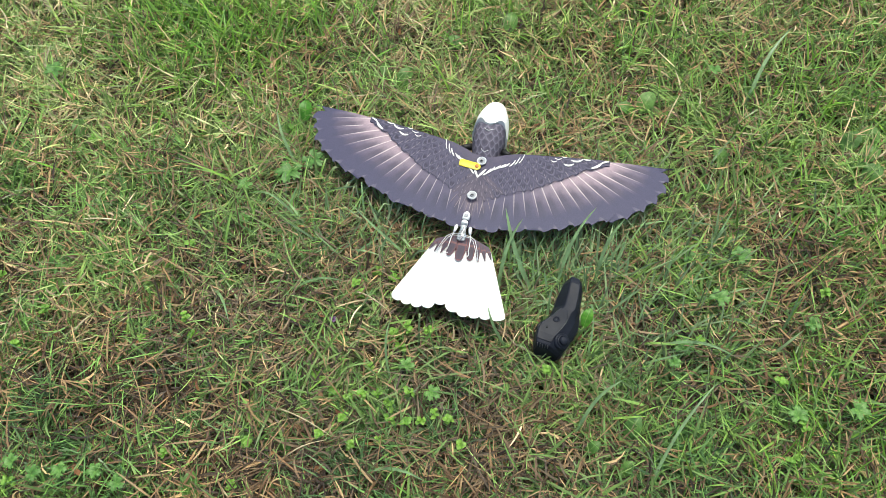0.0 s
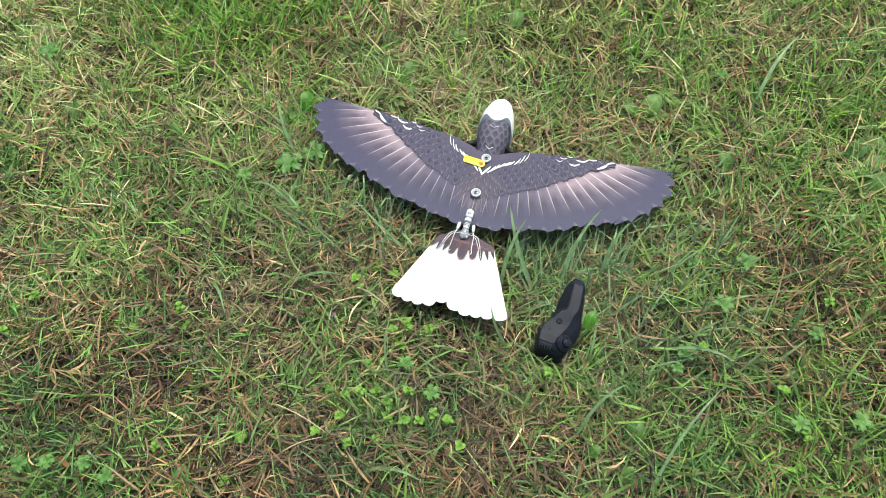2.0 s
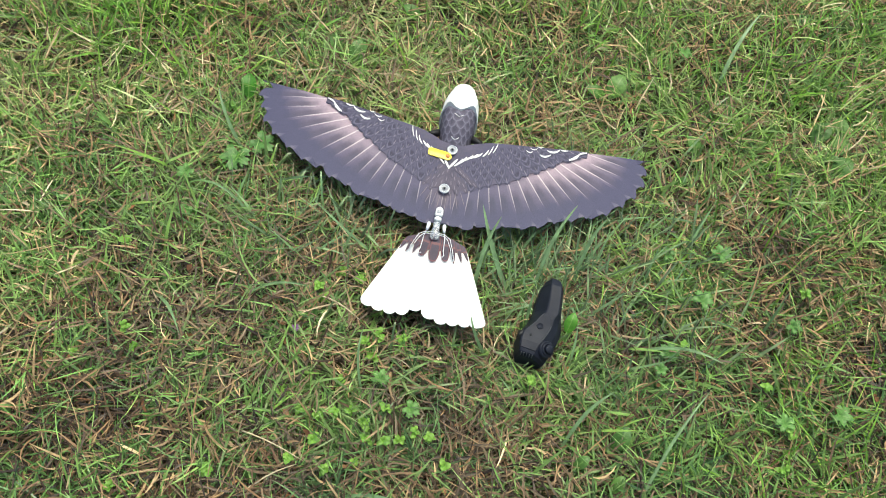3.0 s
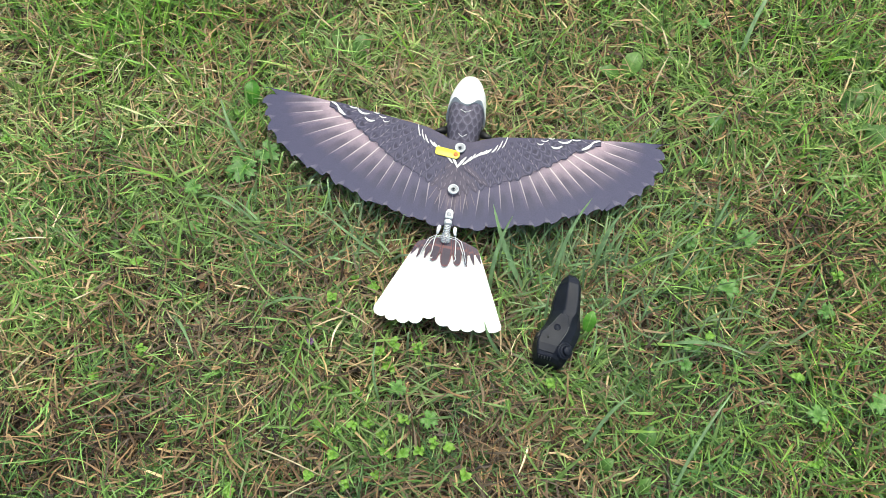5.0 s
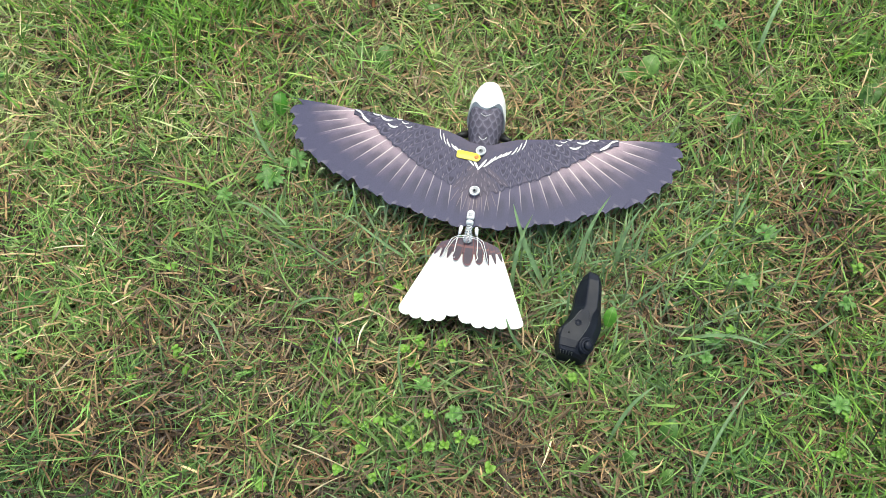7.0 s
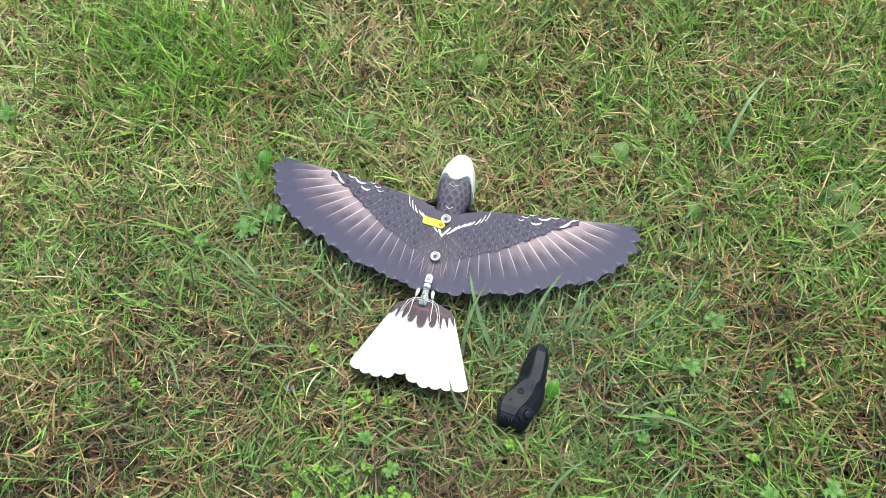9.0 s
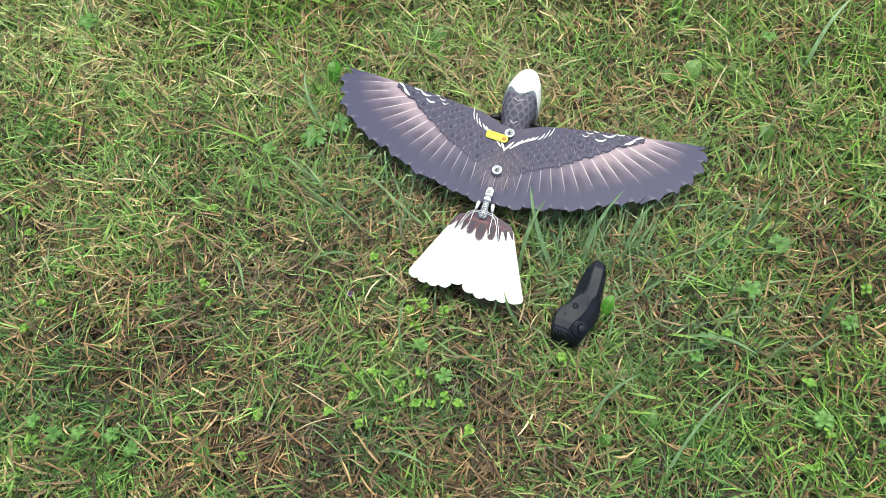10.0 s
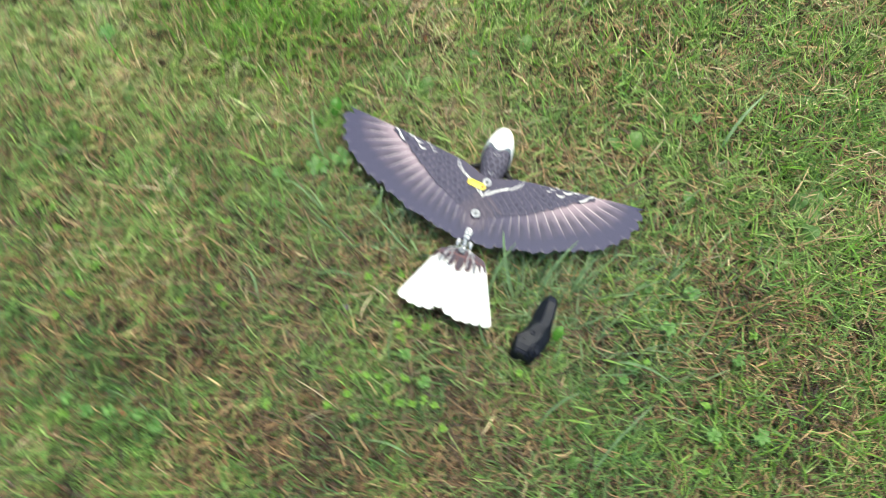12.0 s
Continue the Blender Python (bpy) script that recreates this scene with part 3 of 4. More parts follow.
def build_body(toy):
    turn = np.linspace(0, 2 * math.pi, 33)[:-1]
    v, f = loft([[body_at(a, y) for a in turn] for y in np.linspace(-0.036, 0.1565, 40)])
    body = part("fuselage", mesh_of("fuselage", v, f, PANEL), toy, "dark grey rounded foam fuselage")
    for row, y in enumerate(np.arange(0.127, 0.070, -0.0076)):
        for col, a in enumerate(np.arange(-14, 200, 24)):
            th = radians(a + 12 * (row % 2))
            g, uv = [], []
            for v in np.linspace(0, 1, 6):
                wd = radians(13.5) * (1.0 if v < 0.5 else math.sqrt(max(0.0, 1 - ((v - 0.5) / 0.5) ** 2)) * 0.95 + 0.05)
                g.append([body_at(th + wd * s, y - 0.0145 * v, 0.0003 + 0.0004 * v + 0.00008 * (col % 2)) for s in (-1, -0.5, 0, 0.5, 1)])
                uv.append([((s + 1) / 2, v) for s in (-1, -0.5, 0, 0.5, 1)])
            p = slab(g, 0.00005, uv)
            part("neck_feather", mesh_of("neck_feather", *p[:2], NECK, p[2], smooth=False), body)
    for y in (0.0965, 0.0705):
        pts = [body_at(radians(90 + 11 * q), y + 0.0032 * abs(q), 0.0014) for q in (-1, -0.5, 0, 0.5, 1)]
        v, f = tube(pts, 0.0004, 5)
        part("white_tick", mesh_of("white_tick", v, f, WHITE_INK), body, "small white printed chevron")
    rings = []
    for q in np.linspace(0, 1, 14):
        ring = []
        for a in turn:
            phi = math.degrees(a) - 90
            phi = (phi + 180) % 360 - 180
            edge = 0.1112 - 0.0056 * math.cos(radians(4.9 * min(abs(phi), 73))) - 0.0034 * min(1.4, (phi / 75) ** 2)
            y = edge + (0.1572 - edge) * q
            ring.append(body_at(a, y, 0.0030 - 0.0016 * min(1.0, 2.2 * q) - (0.0006 if q > 0.9 else 0)))
        rings.append(ring)
    v, f = loft(rings)
    cap = mesh_of("head", v, f, WHITE_FOAM)
    cap.set_sharp_from_angle(angle=radians(50))
    part("head", cap, toy, "plain white foam nose cap")
    pts = [(0, 0.1475, 0.061), (0, 0.1532, 0.0595), (0, 0.1568, 0.054), (0, 0.1583, 0.047)]
    v, f = tube(pts, [0.006, 0.0055, 0.0035, 0.0008], 10)
    part("beak", mesh_of("beak", v, f, BEAK), toy, "small yellow hooked plastic tip")
    for s in (-1, 1):
        v, f = tube([(s * 0.0185, 0.092, 0.046), (s * 0.0235, 0.084, 0.054), (s * 0.028, 0.0805, 0.058), (s * 0.034, 0.0785, 0.0585)], [0.004, 0.005, 0.0036, 0.0022], 8)
        part("wing_hinge", mesh_of("wing_hinge", v, f, BLACK_PART), toy, "black plastic wing hinge")


def build_fittings(toy):
    z0 = 0.0662
    for x, y in ((0.0, 0.0555), (0.0, 0.0)):
        v, f = lathe([(0.0050, 0.0), (0.0050, 0.0020), (0.0056, 0.0026), (0.0064, 0.0016), (0.0064, 0.0), (0.0050, 0.0)])
        v, f = shift((v, f), x, y, z0)
        w = part("washer", mesh_of("washer", v, f, CLEAR), toy, "clear round plastic washer")
        v, f = lathe([(0.0001, 0.0008), (0.0030, 0.0009), (0.0051, 0.0012)], 20)
        v, f = shift((v, f), x, y, z0)
        part("washer_face", mesh_of("washer_face", v, f, GREY_PRINT), w, "smoky clear inner face")
        v, f = lathe([(0.0001, 0.0022), (0.0018, 0.0021), (0.0026, 0.0014), (0.0026, -0.001)], 16)
        slots = []
        for a in (0.4, 0.4 + math.pi / 2):
            c, s = math.cos(a), math.sin(a)
            slots.append(slab([[(-0.0017 * c - 0.0004 * s, -0.0017 * s + 0.0004 * c, 0.0024), (-0.0017 * c + 0.0004 * s, -0.0017 * s - 0.0004 * c, 0.0024)],
                               [(0.0017 * c - 0.0004 * s, 0.0017 * s + 0.0004 * c, 0.0024), (0.0017 * c + 0.0004 * s, 0.0017 * s - 0.0004 * c, 0.0024)]], 0.0006))
        v, f = shift((v, f), x, y, z0)
        part("screw", mesh_of("screw", v, f, STEEL), w, "small dark steel screw")
        p = shift(joined(slots), x, y, z0)
        part("screw_slot", mesh_of("screw_slot", *p[:2], BLACK_PART), w)
    g = []
    for q in np.linspace(0, 1, 15):
        x = -0.0285 + 0.0295 * q
        h = 0.0053 * math.sqrt(max(0.02, 1 - max(0.0, (q - 0.82) / 0.18) ** 2)) * (1 if q > 0.06 else 0.75 + 4 * q)
        c = 0.0485 - 0.0035 * q
        g.append([(x, c - h, z0 + 0.0014), (x, c, z0 + 0.0020), (x, c + h, z0 + 0.0014)])
    p = slab(g, 0.0014)
    tag = part("label_tag", mesh_of("label_tag", *p[:2], YELLOW, smooth=False), toy, "bright yellow rounded sticker tag")
    v, f = lathe([(0.0001, 0.0), (0.0027, -0.0001), (0.0029, -0.0008)], 14)
    v, f = shift((v, f), -0.0040, 0.0455, z0 + 0.0028)
    part("tag_dot", mesh_of("tag_dot", v, f, ORANGE), tag, "orange printed dot")


def build_tail(toy):
    px, py = 0.0032, 0.012

    def z(x, y):
        return 0.0535 - 1.2 * (x - px) ** 2 + 0.02 * (y + 0.06)

    root_grid = []
    for a in np.linspace(-24, 24, 13):
        q = radians(a)
        r0, r1 = 0.072 + 0.02 * (a / 24) ** 2, 0.115
        root_grid.append([(px + r * math.sin(q), py - r * math.cos(q), z(px + r * math.sin(q), py - r * math.cos(q))) for r in np.linspace(r0, r1, 5)])
    p = slab(root_grid, 0.0012)
    tail = part("tail", mesh_of("tail", *p[:2], WHITE_FOAM, smooth=False), toy, "white fan-shaped foam tail with dark brown base")
    for k in range(10):
        a = radians(-20.8 + 4.42 * k + (1.75 if k > 4 else -0.4) + (0.55 if k == 9 else 0.0))
        long = 0.1785 + 0.0055 * (abs(k - 4.5) / 4.5) ** 2 - {0: 0.002, 3: 0.0025, 4: 0.0105, 5: 0.0042}.get(k, 0.0)
        r = (px + 0.09 * math.sin(a), py - 0.09 * math.cos(a))
        t = (px + long * math.sin(a), py - long * math.cos(a))
        p = feather(r, t, lambda v, w=0.0010 * (k in (4, 5)): 0.0052 + w + (0.0040 + 0.2 * w) * v, lambda x, y, e=0.0003 + 0.0002 * k: z(x, y) + e, blunt=0.05 if k == 9 else 0.09 if k == 0 else 0.12, thick=0.0012)
        part("tail_feather", mesh_of("tail_feather", *p[:2], WHITE_FOAM, p[2], smooth=False), tail)
    for deg, wide, r1 in ((-22.6, 0.0034, 0.1035), (22.6, 0.0034, 0.1035), (-18.3, 0.0040, 0.1035), (18.3, 0.0040, 0.1045), (-13.6, 0.0048, 0.1015), (13.6, 0.0048, 0.105), (-7.9, 0.0066, 0.101), (7.9, 0.0066, 0.103), (0.0, 0.0082, 0.1055)):
        a, u = radians(deg), abs(deg) / 23
        r0 = 0.069 + 0.016 * u * u
        r = (px + r0 * math.sin(a), py - r0 * math.cos(a))
        t = (px + r1 * math.sin(a * 1.03), py - r1 * math.cos(a * 1.03))
        p = feather(r, t, lambda v, w=wide: w * (0.5 + 0.55 * v), lambda x, y, e=0.0032 + 0.0012 * (1 - u): z(x, y) + e, blunt=0.65, thick=0.0003, sharp=u > 0.5)
        part("tail_covert", mesh_of("tail_covert", *p[:2], TAILBASE, p[2], smooth=False), tail, "dark brown printed feather with reddish rim")
    g = []
    for a in np.linspace(-23.5, 23.5, 15):
        q, u = radians(a), abs(a) / 23.5
        g.append([(px + r * math.sin(q), py - r * math.cos(q), z(px + r * math.sin(q), py - r * math.cos(q)) + 0.0030) for r in np.linspace(0.068 + 0.016 * u * u, 0.0885 + 0.003 * u, 5)])
    p = slab(g, 0.0006, np.stack(np.meshgrid(np.linspace(0.15, 0.3, 5), np.linspace(0.4, 0.6, 15))[::-1], -1))
    part("tail_band", mesh_of("tail_band", *p[:2], TAILBASE, p[2], smooth=False), tail, "dark purple-brown printed band")
    rings = []
    for y, w, h in ((-0.0266, 0.0018, 0.001), (-0.0272, 0.0034, 0.0022), (-0.0288, 0.0044, 0.003), (-0.036, 0.0047, 0.003), (-0.0375, 0.0036, 0.0024), (-0.039, 0.0036, 0.0024),
                    (-0.0395, 0.0044, 0.003), (-0.044, 0.0044, 0.003), (-0.0445, 0.0035, 0.0026), (-0.052, 0.004, 0.003), (-0.058, 0.0056, 0.0032), (-0.064, 0.0056, 0.0028), (-0.066, 0.003, 0.0016)):
        rings.append([(w * math.cos(q), y, 0.0645 - 0.1 * (-0.0235 - y) + h * math.sin(q)) for q in np.linspace(0, 2 * math.pi, 13)[:-1]])
    v, f = loft(rings)
    boom = part("tail_boom", mesh_of("tail_boom", v, f, SMOKY), toy, "clear plastic tail boom")
    rings = []
    for y, w in ((-0.0262, 0.0014), (-0.0269, 0.0031), (-0.0286, 0.0041), (-0.0358, 0.0043), (-0.0370, 0.0036)):
        rings.append([((w + 0.0004) * math.cos(q), y, 0.0652 + 0.0034 * math.sin(q)) for q in np.linspace(0, 2 * math.pi, 17)[:-1]])
    v, f = loft(rings)
    part("boom_cap", mesh_of("boom_cap", v, f, NYLON), boom, "white rounded nylon cap")
    g = [[(x, y, 0.0690 - 12 * x * x) for x in (-0.0023, -0.0011, 0.0, 0.0011, 0.0023)] for y in (-0.0348, -0.0334, -0.0320, -0.0306)]
    p = slab(g, 0.0008)
    part("cap_window", mesh_of("cap_window", *p[:2], GREY_PRINT), boom, "grey recess in the cap")
    v, f = tube([(0, -0.0392, 0.0648), (0, -0.0398, 0.0648), (0, -0.0432, 0.0645), (0, -0.0438, 0.0645)], [0.0036, 0.0044, 0.0044, 0.0036], 14)
    part("boom_collar", mesh_of("boom_collar", v, f, NYLON), boom, "white nylon collar")
    for y in (-0.0465, -0.0485, -0.0505, -0.0525):
        v, f = lathe([(0.0037, -0.0005), (0.0042, 0.0), (0.0037, 0.0005)], 14)
        v = [(a, y + c, 0.0632 + b) for a, b, c in v]
        part("boom_rib", mesh_of("boom_rib", v, f, CLEAR), boom)
    for s in (-1, 1):
        v, f = tube([(s * 0.0088, -0.0462, 0.0635), (s * 0.0092, -0.0488, 0.064), (s * 0.0098, -0.0532, 0.0635), (s * 0.0105, -0.0562, 0.062)], [0.0014, 0.0024, 0.0019, 0.0015], 10)
        part("control_horn", mesh_of("control_horn", v, f, NYLON), toy, "white nylon control horn")
        v, f = tube([(s * 0.0105, -0.054, 0.0622), (s * 0.0125, -0.064, 0.0605), (s * 0.0135, -0.079, 0.0593), (s * 0.0150, -0.0832, 0.0590), (s * 0.0135, -0.0862, 0.0590), (s * 0.0115, -0.0848, 0.0592)], 0.0005, 6)
        part("hook_wire", mesh_of("hook_wire", v, f, WIRE), tail, "thin hooked tail wire")
        for o in (0.0, 0.0022):
            v, f = tube([(s * 0.002, -0.0575 - o, 0.0625), (s * 0.012, -0.0585 - o, 0.0618), (s * (0.0185 - o), -0.062 - o, 0.0606), (s * (0.0235 - o), -0.074, 0.0592), (s * (0.0278 - o), -0.0885, 0.0585)], 0.0004, 6)
            part("brace_wire", mesh_of("brace_wire", v, f, WIRE), tail, "clear plastic brace wire")


toy = thing("toy_ornithopter", (-0.0005, 0.0004, 0), "flapping-wing toy aircraft, dark printed wings, white tail, on grass", "toy aircraft")
toy.rotation_euler = (0, 0, radians(-0.2))
build_wing(toy, 1, 0.000, 0.987, 0.0)
build_wing(toy, -1, 0.009, 1.014, 0.0032)
build_body(toy)
build_fittings(toy)
build_tail(toy)

# ---------- the remote control ----------
RC = pose(0.1465, -0.0765, 0.012, 0, 0, -7.5)


def build_remote():
    rc = thing("remote_control", RC.translation, "black plastic handheld remote control lying on the grass", "remote control")
    rc.rotation_euler = RC.to_euler()
    # millimetres: distance from the grip's end, left and right edges, ridge, right edge of the top face, height
    rows = ((-4, -1.5, 6, 0, 4, 18), (-2, -5, 9.5, -1, 6, 26), (2, -8, 13, -1, 9, 31.5), (10, -10.5, 16.5, -0.5, 12, 34.5), (28, -12.5, 19.5, 1.7, 15, 35), (44, -12, 22.5, 3, 16.5, 35),
            (52, -12.5, 25, 0, 13.5, 36), (61, -15, 26.5, -5, 13, 37), (68, -18.5, 26, -9.5, 12.5, 38), (76, -21.5, 24.5, -16, 10, 38.5), (86, -22, 21.5, -17.5, 6.5, 39),
            (95, -20.5, 19.5, -16, 3.5, 38.5), (102, -18, 17, -14, 2, 36), (105, -16, 14, -12, 1.5, 29))
    rows = [tuple(q / 1000 for q in row) for row in rows]
    rings = []
    for d, l, r, a, e, h in rows:
        y = -d
        rings.append([(l + 0.002, y, 0.0), (l, y, h * 0.28), (l + 0.14 * (a - l), y, h * 0.56), (a - 0.0008, y, h * 0.975), (a + 0.0012, y, h), (e, y, h * 0.965),
                      (0.5 * (e + r) + 0.001, y, h * 0.76), (r, y, h * 0.46), (r - 0.0008, y, h * 0.2), (r - 0.004, y, 0.0)])
    v, f = loft(rings)
    shell = part("shell", mesh_of("shell", v, f, REMOTE), rc)
    b = shell.modifiers.new("bevel", "BEVEL")
    b.width, b.segments, b.limit_method, b.angle_limit, b.harden_normals = 0.0042, 5, "ANGLE", radians(14), True
    top = np.array(rows)

    def deck(d, up):
        return float(np.interp(d, top[:, 0], top[:, 5])) + up

    # raised faceplate on the wide end
    edge = ((50, 0.5, 8.5), (56, -3.2, 10.5), (63, -6.0, 12.0), (69, -9.5, 11.5), (75, -14.5, 9.8), (82, -16.5, 7.2), (89, -16.5, 5.0), (98, -15.0, 2.6))
    g = [[(x / 1000, -d / 1000, deck(d / 1000, 0.0009) - 0.0009 * q) for q, x in ((0, l), (0.5, (l + r) / 2), (1, r))] for d, l, r in edge]
    p = slab(g, 0.0022)
    plate = part("faceplate", mesh_of("faceplate", *p[:2], REMOTE, smooth=False), rc, "flat black faceplate")
    b = plate.modifiers.new("bevel", "BEVEL")
    b.width, b.segments = 0.0005, 2
    for name, line in (("seam", [(l, d, 0.0010) for d, l, r in edge[:5]]), ("ridge", [(r, d, 0.0001) for d, l, r in edge[2:7]])):
        v, f = tube([(x / 1000, -d / 1000, deck(d / 1000, up)) for x, d, up in line], 0.0005, 6)
        part(name, mesh_of(name, v, f, PALE_EDGE), rc, "grey line, painted highlight on a plastic edge")
    tilt = pose(0.0118, -0.0900, 0.0300, 8, 30, 0)

    def ring(name, profile, label, sides=28):
        v, f = lathe(profile, sides)
        ob = part(name, mesh_of(name, v, f, REMOTE), rc, label)
        ob.matrix_local = tilt
        return ob

    ring("stick_collar", [(0.0055, 0.0), (0.0055, 0.004), (0.0082, 0.0062), (0.0096, 0.0052), (0.0098, 0.0)], "ribbed black joystick collar")
    ring("stick_boot", [(0.0082, 0.003), (0.0074, 0.0076), (0.0056, 0.0086), (0.005, 0.006)], "black rubber boot")
    ring("joystick", [(0.0001, 0.0125), (0.0036, 0.0122), (0.0050, 0.0112), (0.0053, 0.0095), (0.0045, 0.0082), (0.004, 0.004)], "round black thumb knob")
    v, f = lathe([(0.0001, 0.0002), (0.0026, 0.0004), (0.0033, 0.0013), (0.0037, 0.0013), (0.0041, 0.0)], 20)
    v, f = shift((v, f), -0.0005, -0.0675, deck(0.0675, 0.0004))
    part("power_button", mesh_of("power_button", v, f, REMOTE), rc, "small round recessed button")
    v, f = lathe([(0.0001, 0.0008), (0.001, 0.0006), (0.0014, 0.0)], 12)
    v, f = shift((v, f), -0.0080, -0.0815, deck(0.0815, 0.0005))
    part("indicator", mesh_of("indicator", v, f, BLACK_PART), rc, "tiny dark indicator lens")
    for k in range(5):
        x = -0.0105 + 0.0032 * k
        v, f = tube([(x - 0.002, -0.1028, 0.0355), (x - 0.0018, -0.1048, 0.0305)], 0.0006, 6)
        part("vent_slot", mesh_of("vent_slot", v, f, PALE_EDGE), rc)
    p = slab([[(-0.0218, -0.076, 0.027), (-0.0168, -0.076, 0.0375)], [(-0.0222, -0.085, 0.027), (-0.0180, -0.085, 0.0378)]], 0.0012)
    part("side_latch", mesh_of("side_latch", *p[:2], BLACK_PART), rc, "dull black side latch")


build_remote()


# ---------- grass ----------
def in_remote(x, y, grow=0.0):
    dx, dy = x - 0.1465, y + 0.0765
    c, s = math.cos(radians(7.5)), math.sin(radians(7.5))
    u, v = c * dx - s * dy, s * dx + c * dy
    wide = np.where(v < -0.06, 1.0, 0.0)
    return (v < 0.005 + grow) & (v > -0.106 - grow) & (u > -0.0135 - 0.0085 * wide - grow) & (u < 0.0255 + grow)


def ceiling(x, y):
    """Highest place of a blade under the toy and the remote."""
    top = np.full(x.shape, 9.0)
    ax = np.abs(x)
    k = np.linspace(0, 15, 40)
    tips = np.array([tip_at(i) for i in k])
    o = np.argsort(tips[:, 0])
    trail = np.interp(ax, tips[o, 0], tips[o, 1])
    lead = np.interp(ax, LEAD_X, LEAD_Y)
    wing = (ax < 0.242) & (y < lead + 0.002) & (y > trail - 0.001)
    top[wing] = 0.0475 - 0.014 * (ax[wing] / 0.24) ** 3
    ang, rad = np.degrees(np.arctan2(x - 0.0015, 0.012 - y)), np.hypot(x - 0.0015, y - 0.012)
    top[(np.abs(ang) < 25) & (rad > 0.066) & (rad < 0.185)] = 0.044
    top[(ax < 0.023) & (y > 0.05) & (y < 0.155)] = 0.02
    top[(ax < 0.013) & (y < 0.0) & (y > -0.07)] = 0.045
    top[in_remote(x, y)] = 0.013
    return top


def blade_mesh(name, n, rng, x, y, length, half, tilt, bend, mat, lift=0.0, curl=0.5, segs=4, fold=0.5, az=None, tone=None):
    az = rng.uniform(0, 2 * np.pi, n) if az is None else az
    tone = rng.rand(n) if tone is None else tone
    crl = rng.normal(0, curl, n)
    pos = np.zeros((n, segs + 1, 3))
    pos[:, 0] = np.stack([x, y, ground_z(x, y) + lift], -1)
    side = np.zeros((n, segs + 1, 3))
    for s in range(segs + 1):
        t = s / segs
        a = tilt + bend * t
        q = az + crl * t
        side[:, s] = np.stack([-np.sin(q), np.cos(q), np.zeros(n)], -1)
        if s < segs:
            st = (length / segs)[:, None] * np.stack([np.sin(a) * np.cos(q), np.sin(a) * np.sin(q), np.cos(a)], -1)
            pos[:, s + 1] = pos[:, s] + st
    tw = rng.uniform(-fold, fold, n)[:, None, None]
    side = side * np.cos(tw)
    side[:, :, 2] += np.sin(tw[:, :, 0])
    prof = np.interp(np.linspace(0, 1, segs + 1), (0, 0.25, 0.6, 0.85, 1), (0.75, 1.0, 0.85, 0.5, 0.0))
    floor_z = ground_z(pos[:, :, 0], pos[:, :, 1]) + 0.002
    top = ceiling(pos[:, :, 0], pos[:, :, 1])
    pos[:, :, 2] = np.minimum(np.maximum(pos[:, :, 2], floor_z), np.maximum(top, floor_z))
    w = half[:, None, None] * prof[None, :, None]
    L, R = pos - side * w, pos + side * w
    over = np.minimum(ceiling(L[:, :, 0], L[:, :, 1]), ceiling(R[:, :, 0], R[:, :, 1]))
    for e in (L, R):
        e[:, :, 2] = np.minimum(e[:, :, 2], np.maximum(over, floor_z))
    per = 2 * segs + 1
    verts = np.zeros((n, per, 3))
    verts[:, 0:2 * segs:2], verts[:, 1:2 * segs:2], verts[:, -1] = L[:, :segs], R[:, :segs], pos[:, segs]
    quads = []
    for s in range(segs - 1):
        quads += [2 * s, 2 * s + 1, 2 * s + 3, 2 * s + 2]
    loops = np.array(quads + [2 * segs - 2, 2 * segs - 1, 2 * segs])
    all_loops = (loops[None] + (np.arange(n) * per)[:, None]).ravel()
    starts1 = np.array([4 * s for s in range(segs - 1)] + [4 * (segs - 1)])
    starts = (starts1[None] + (np.arange(n) * len(loops))[:, None]).ravel()
    me = bpy.data.meshes.new(name)
    me.vertices.add(n * per)
    me.vertices.foreach_set("co", verts.astype(np.float32).ravel())
    me.loops.add(len(all_loops))
    me.loops.foreach_set("vertex_index", all_loops.astype(np.int32))
    me.polygons.add(len(starts))
    me.polygons.foreach_set("loop_start", starts.astype(np.int32))
    me.update(calc_edges=True)
    me.validate()
    a = me.attributes.new("tone", "FLOAT", "POINT")
    a.data.foreach_set("value", np.repeat(np.clip(tone, 0, 1), per).astype(np.float32))
    me.materials.append(mat)
    return new(name, me)


NEAR = (-1.35, 1.15, -1.05, 1.2)


def inner(x, y):
    """1 over the near lawn, falling to 0 across its ragged rim."""
    r = np.hypot((x + 0.1) / 1.15, (y - 0.08) / 1.02) + 0.12 * (value_noise(x, y, 0.2, 51) - 0.5)
    return np.clip((1.06 - r) / 0.22, 0, 1)


def scatter(rng, n, box, weight):
    """n places in the box, by rejection with weight(x, y) from 0 to 1."""
    xs, ys = [], []
    got = 0
    while got < n:
        x, y = rng.uniform(box[0], box[1], 40000), rng.uniform(box[2], box[3], 40000)
        keep = rng.rand(40000) < weight(x, y) * inner(x, y)
        xs.append(x[keep])
        ys.append(y[keep])
        got += keep.sum()
    return np.concatenate(xs)[:n], np.concatenate(ys)[:n]


def blob(x, y, cx, cy, r):
    return np.exp(-((x - cx) ** 2 + (y - cy) ** 2) / (r * r))


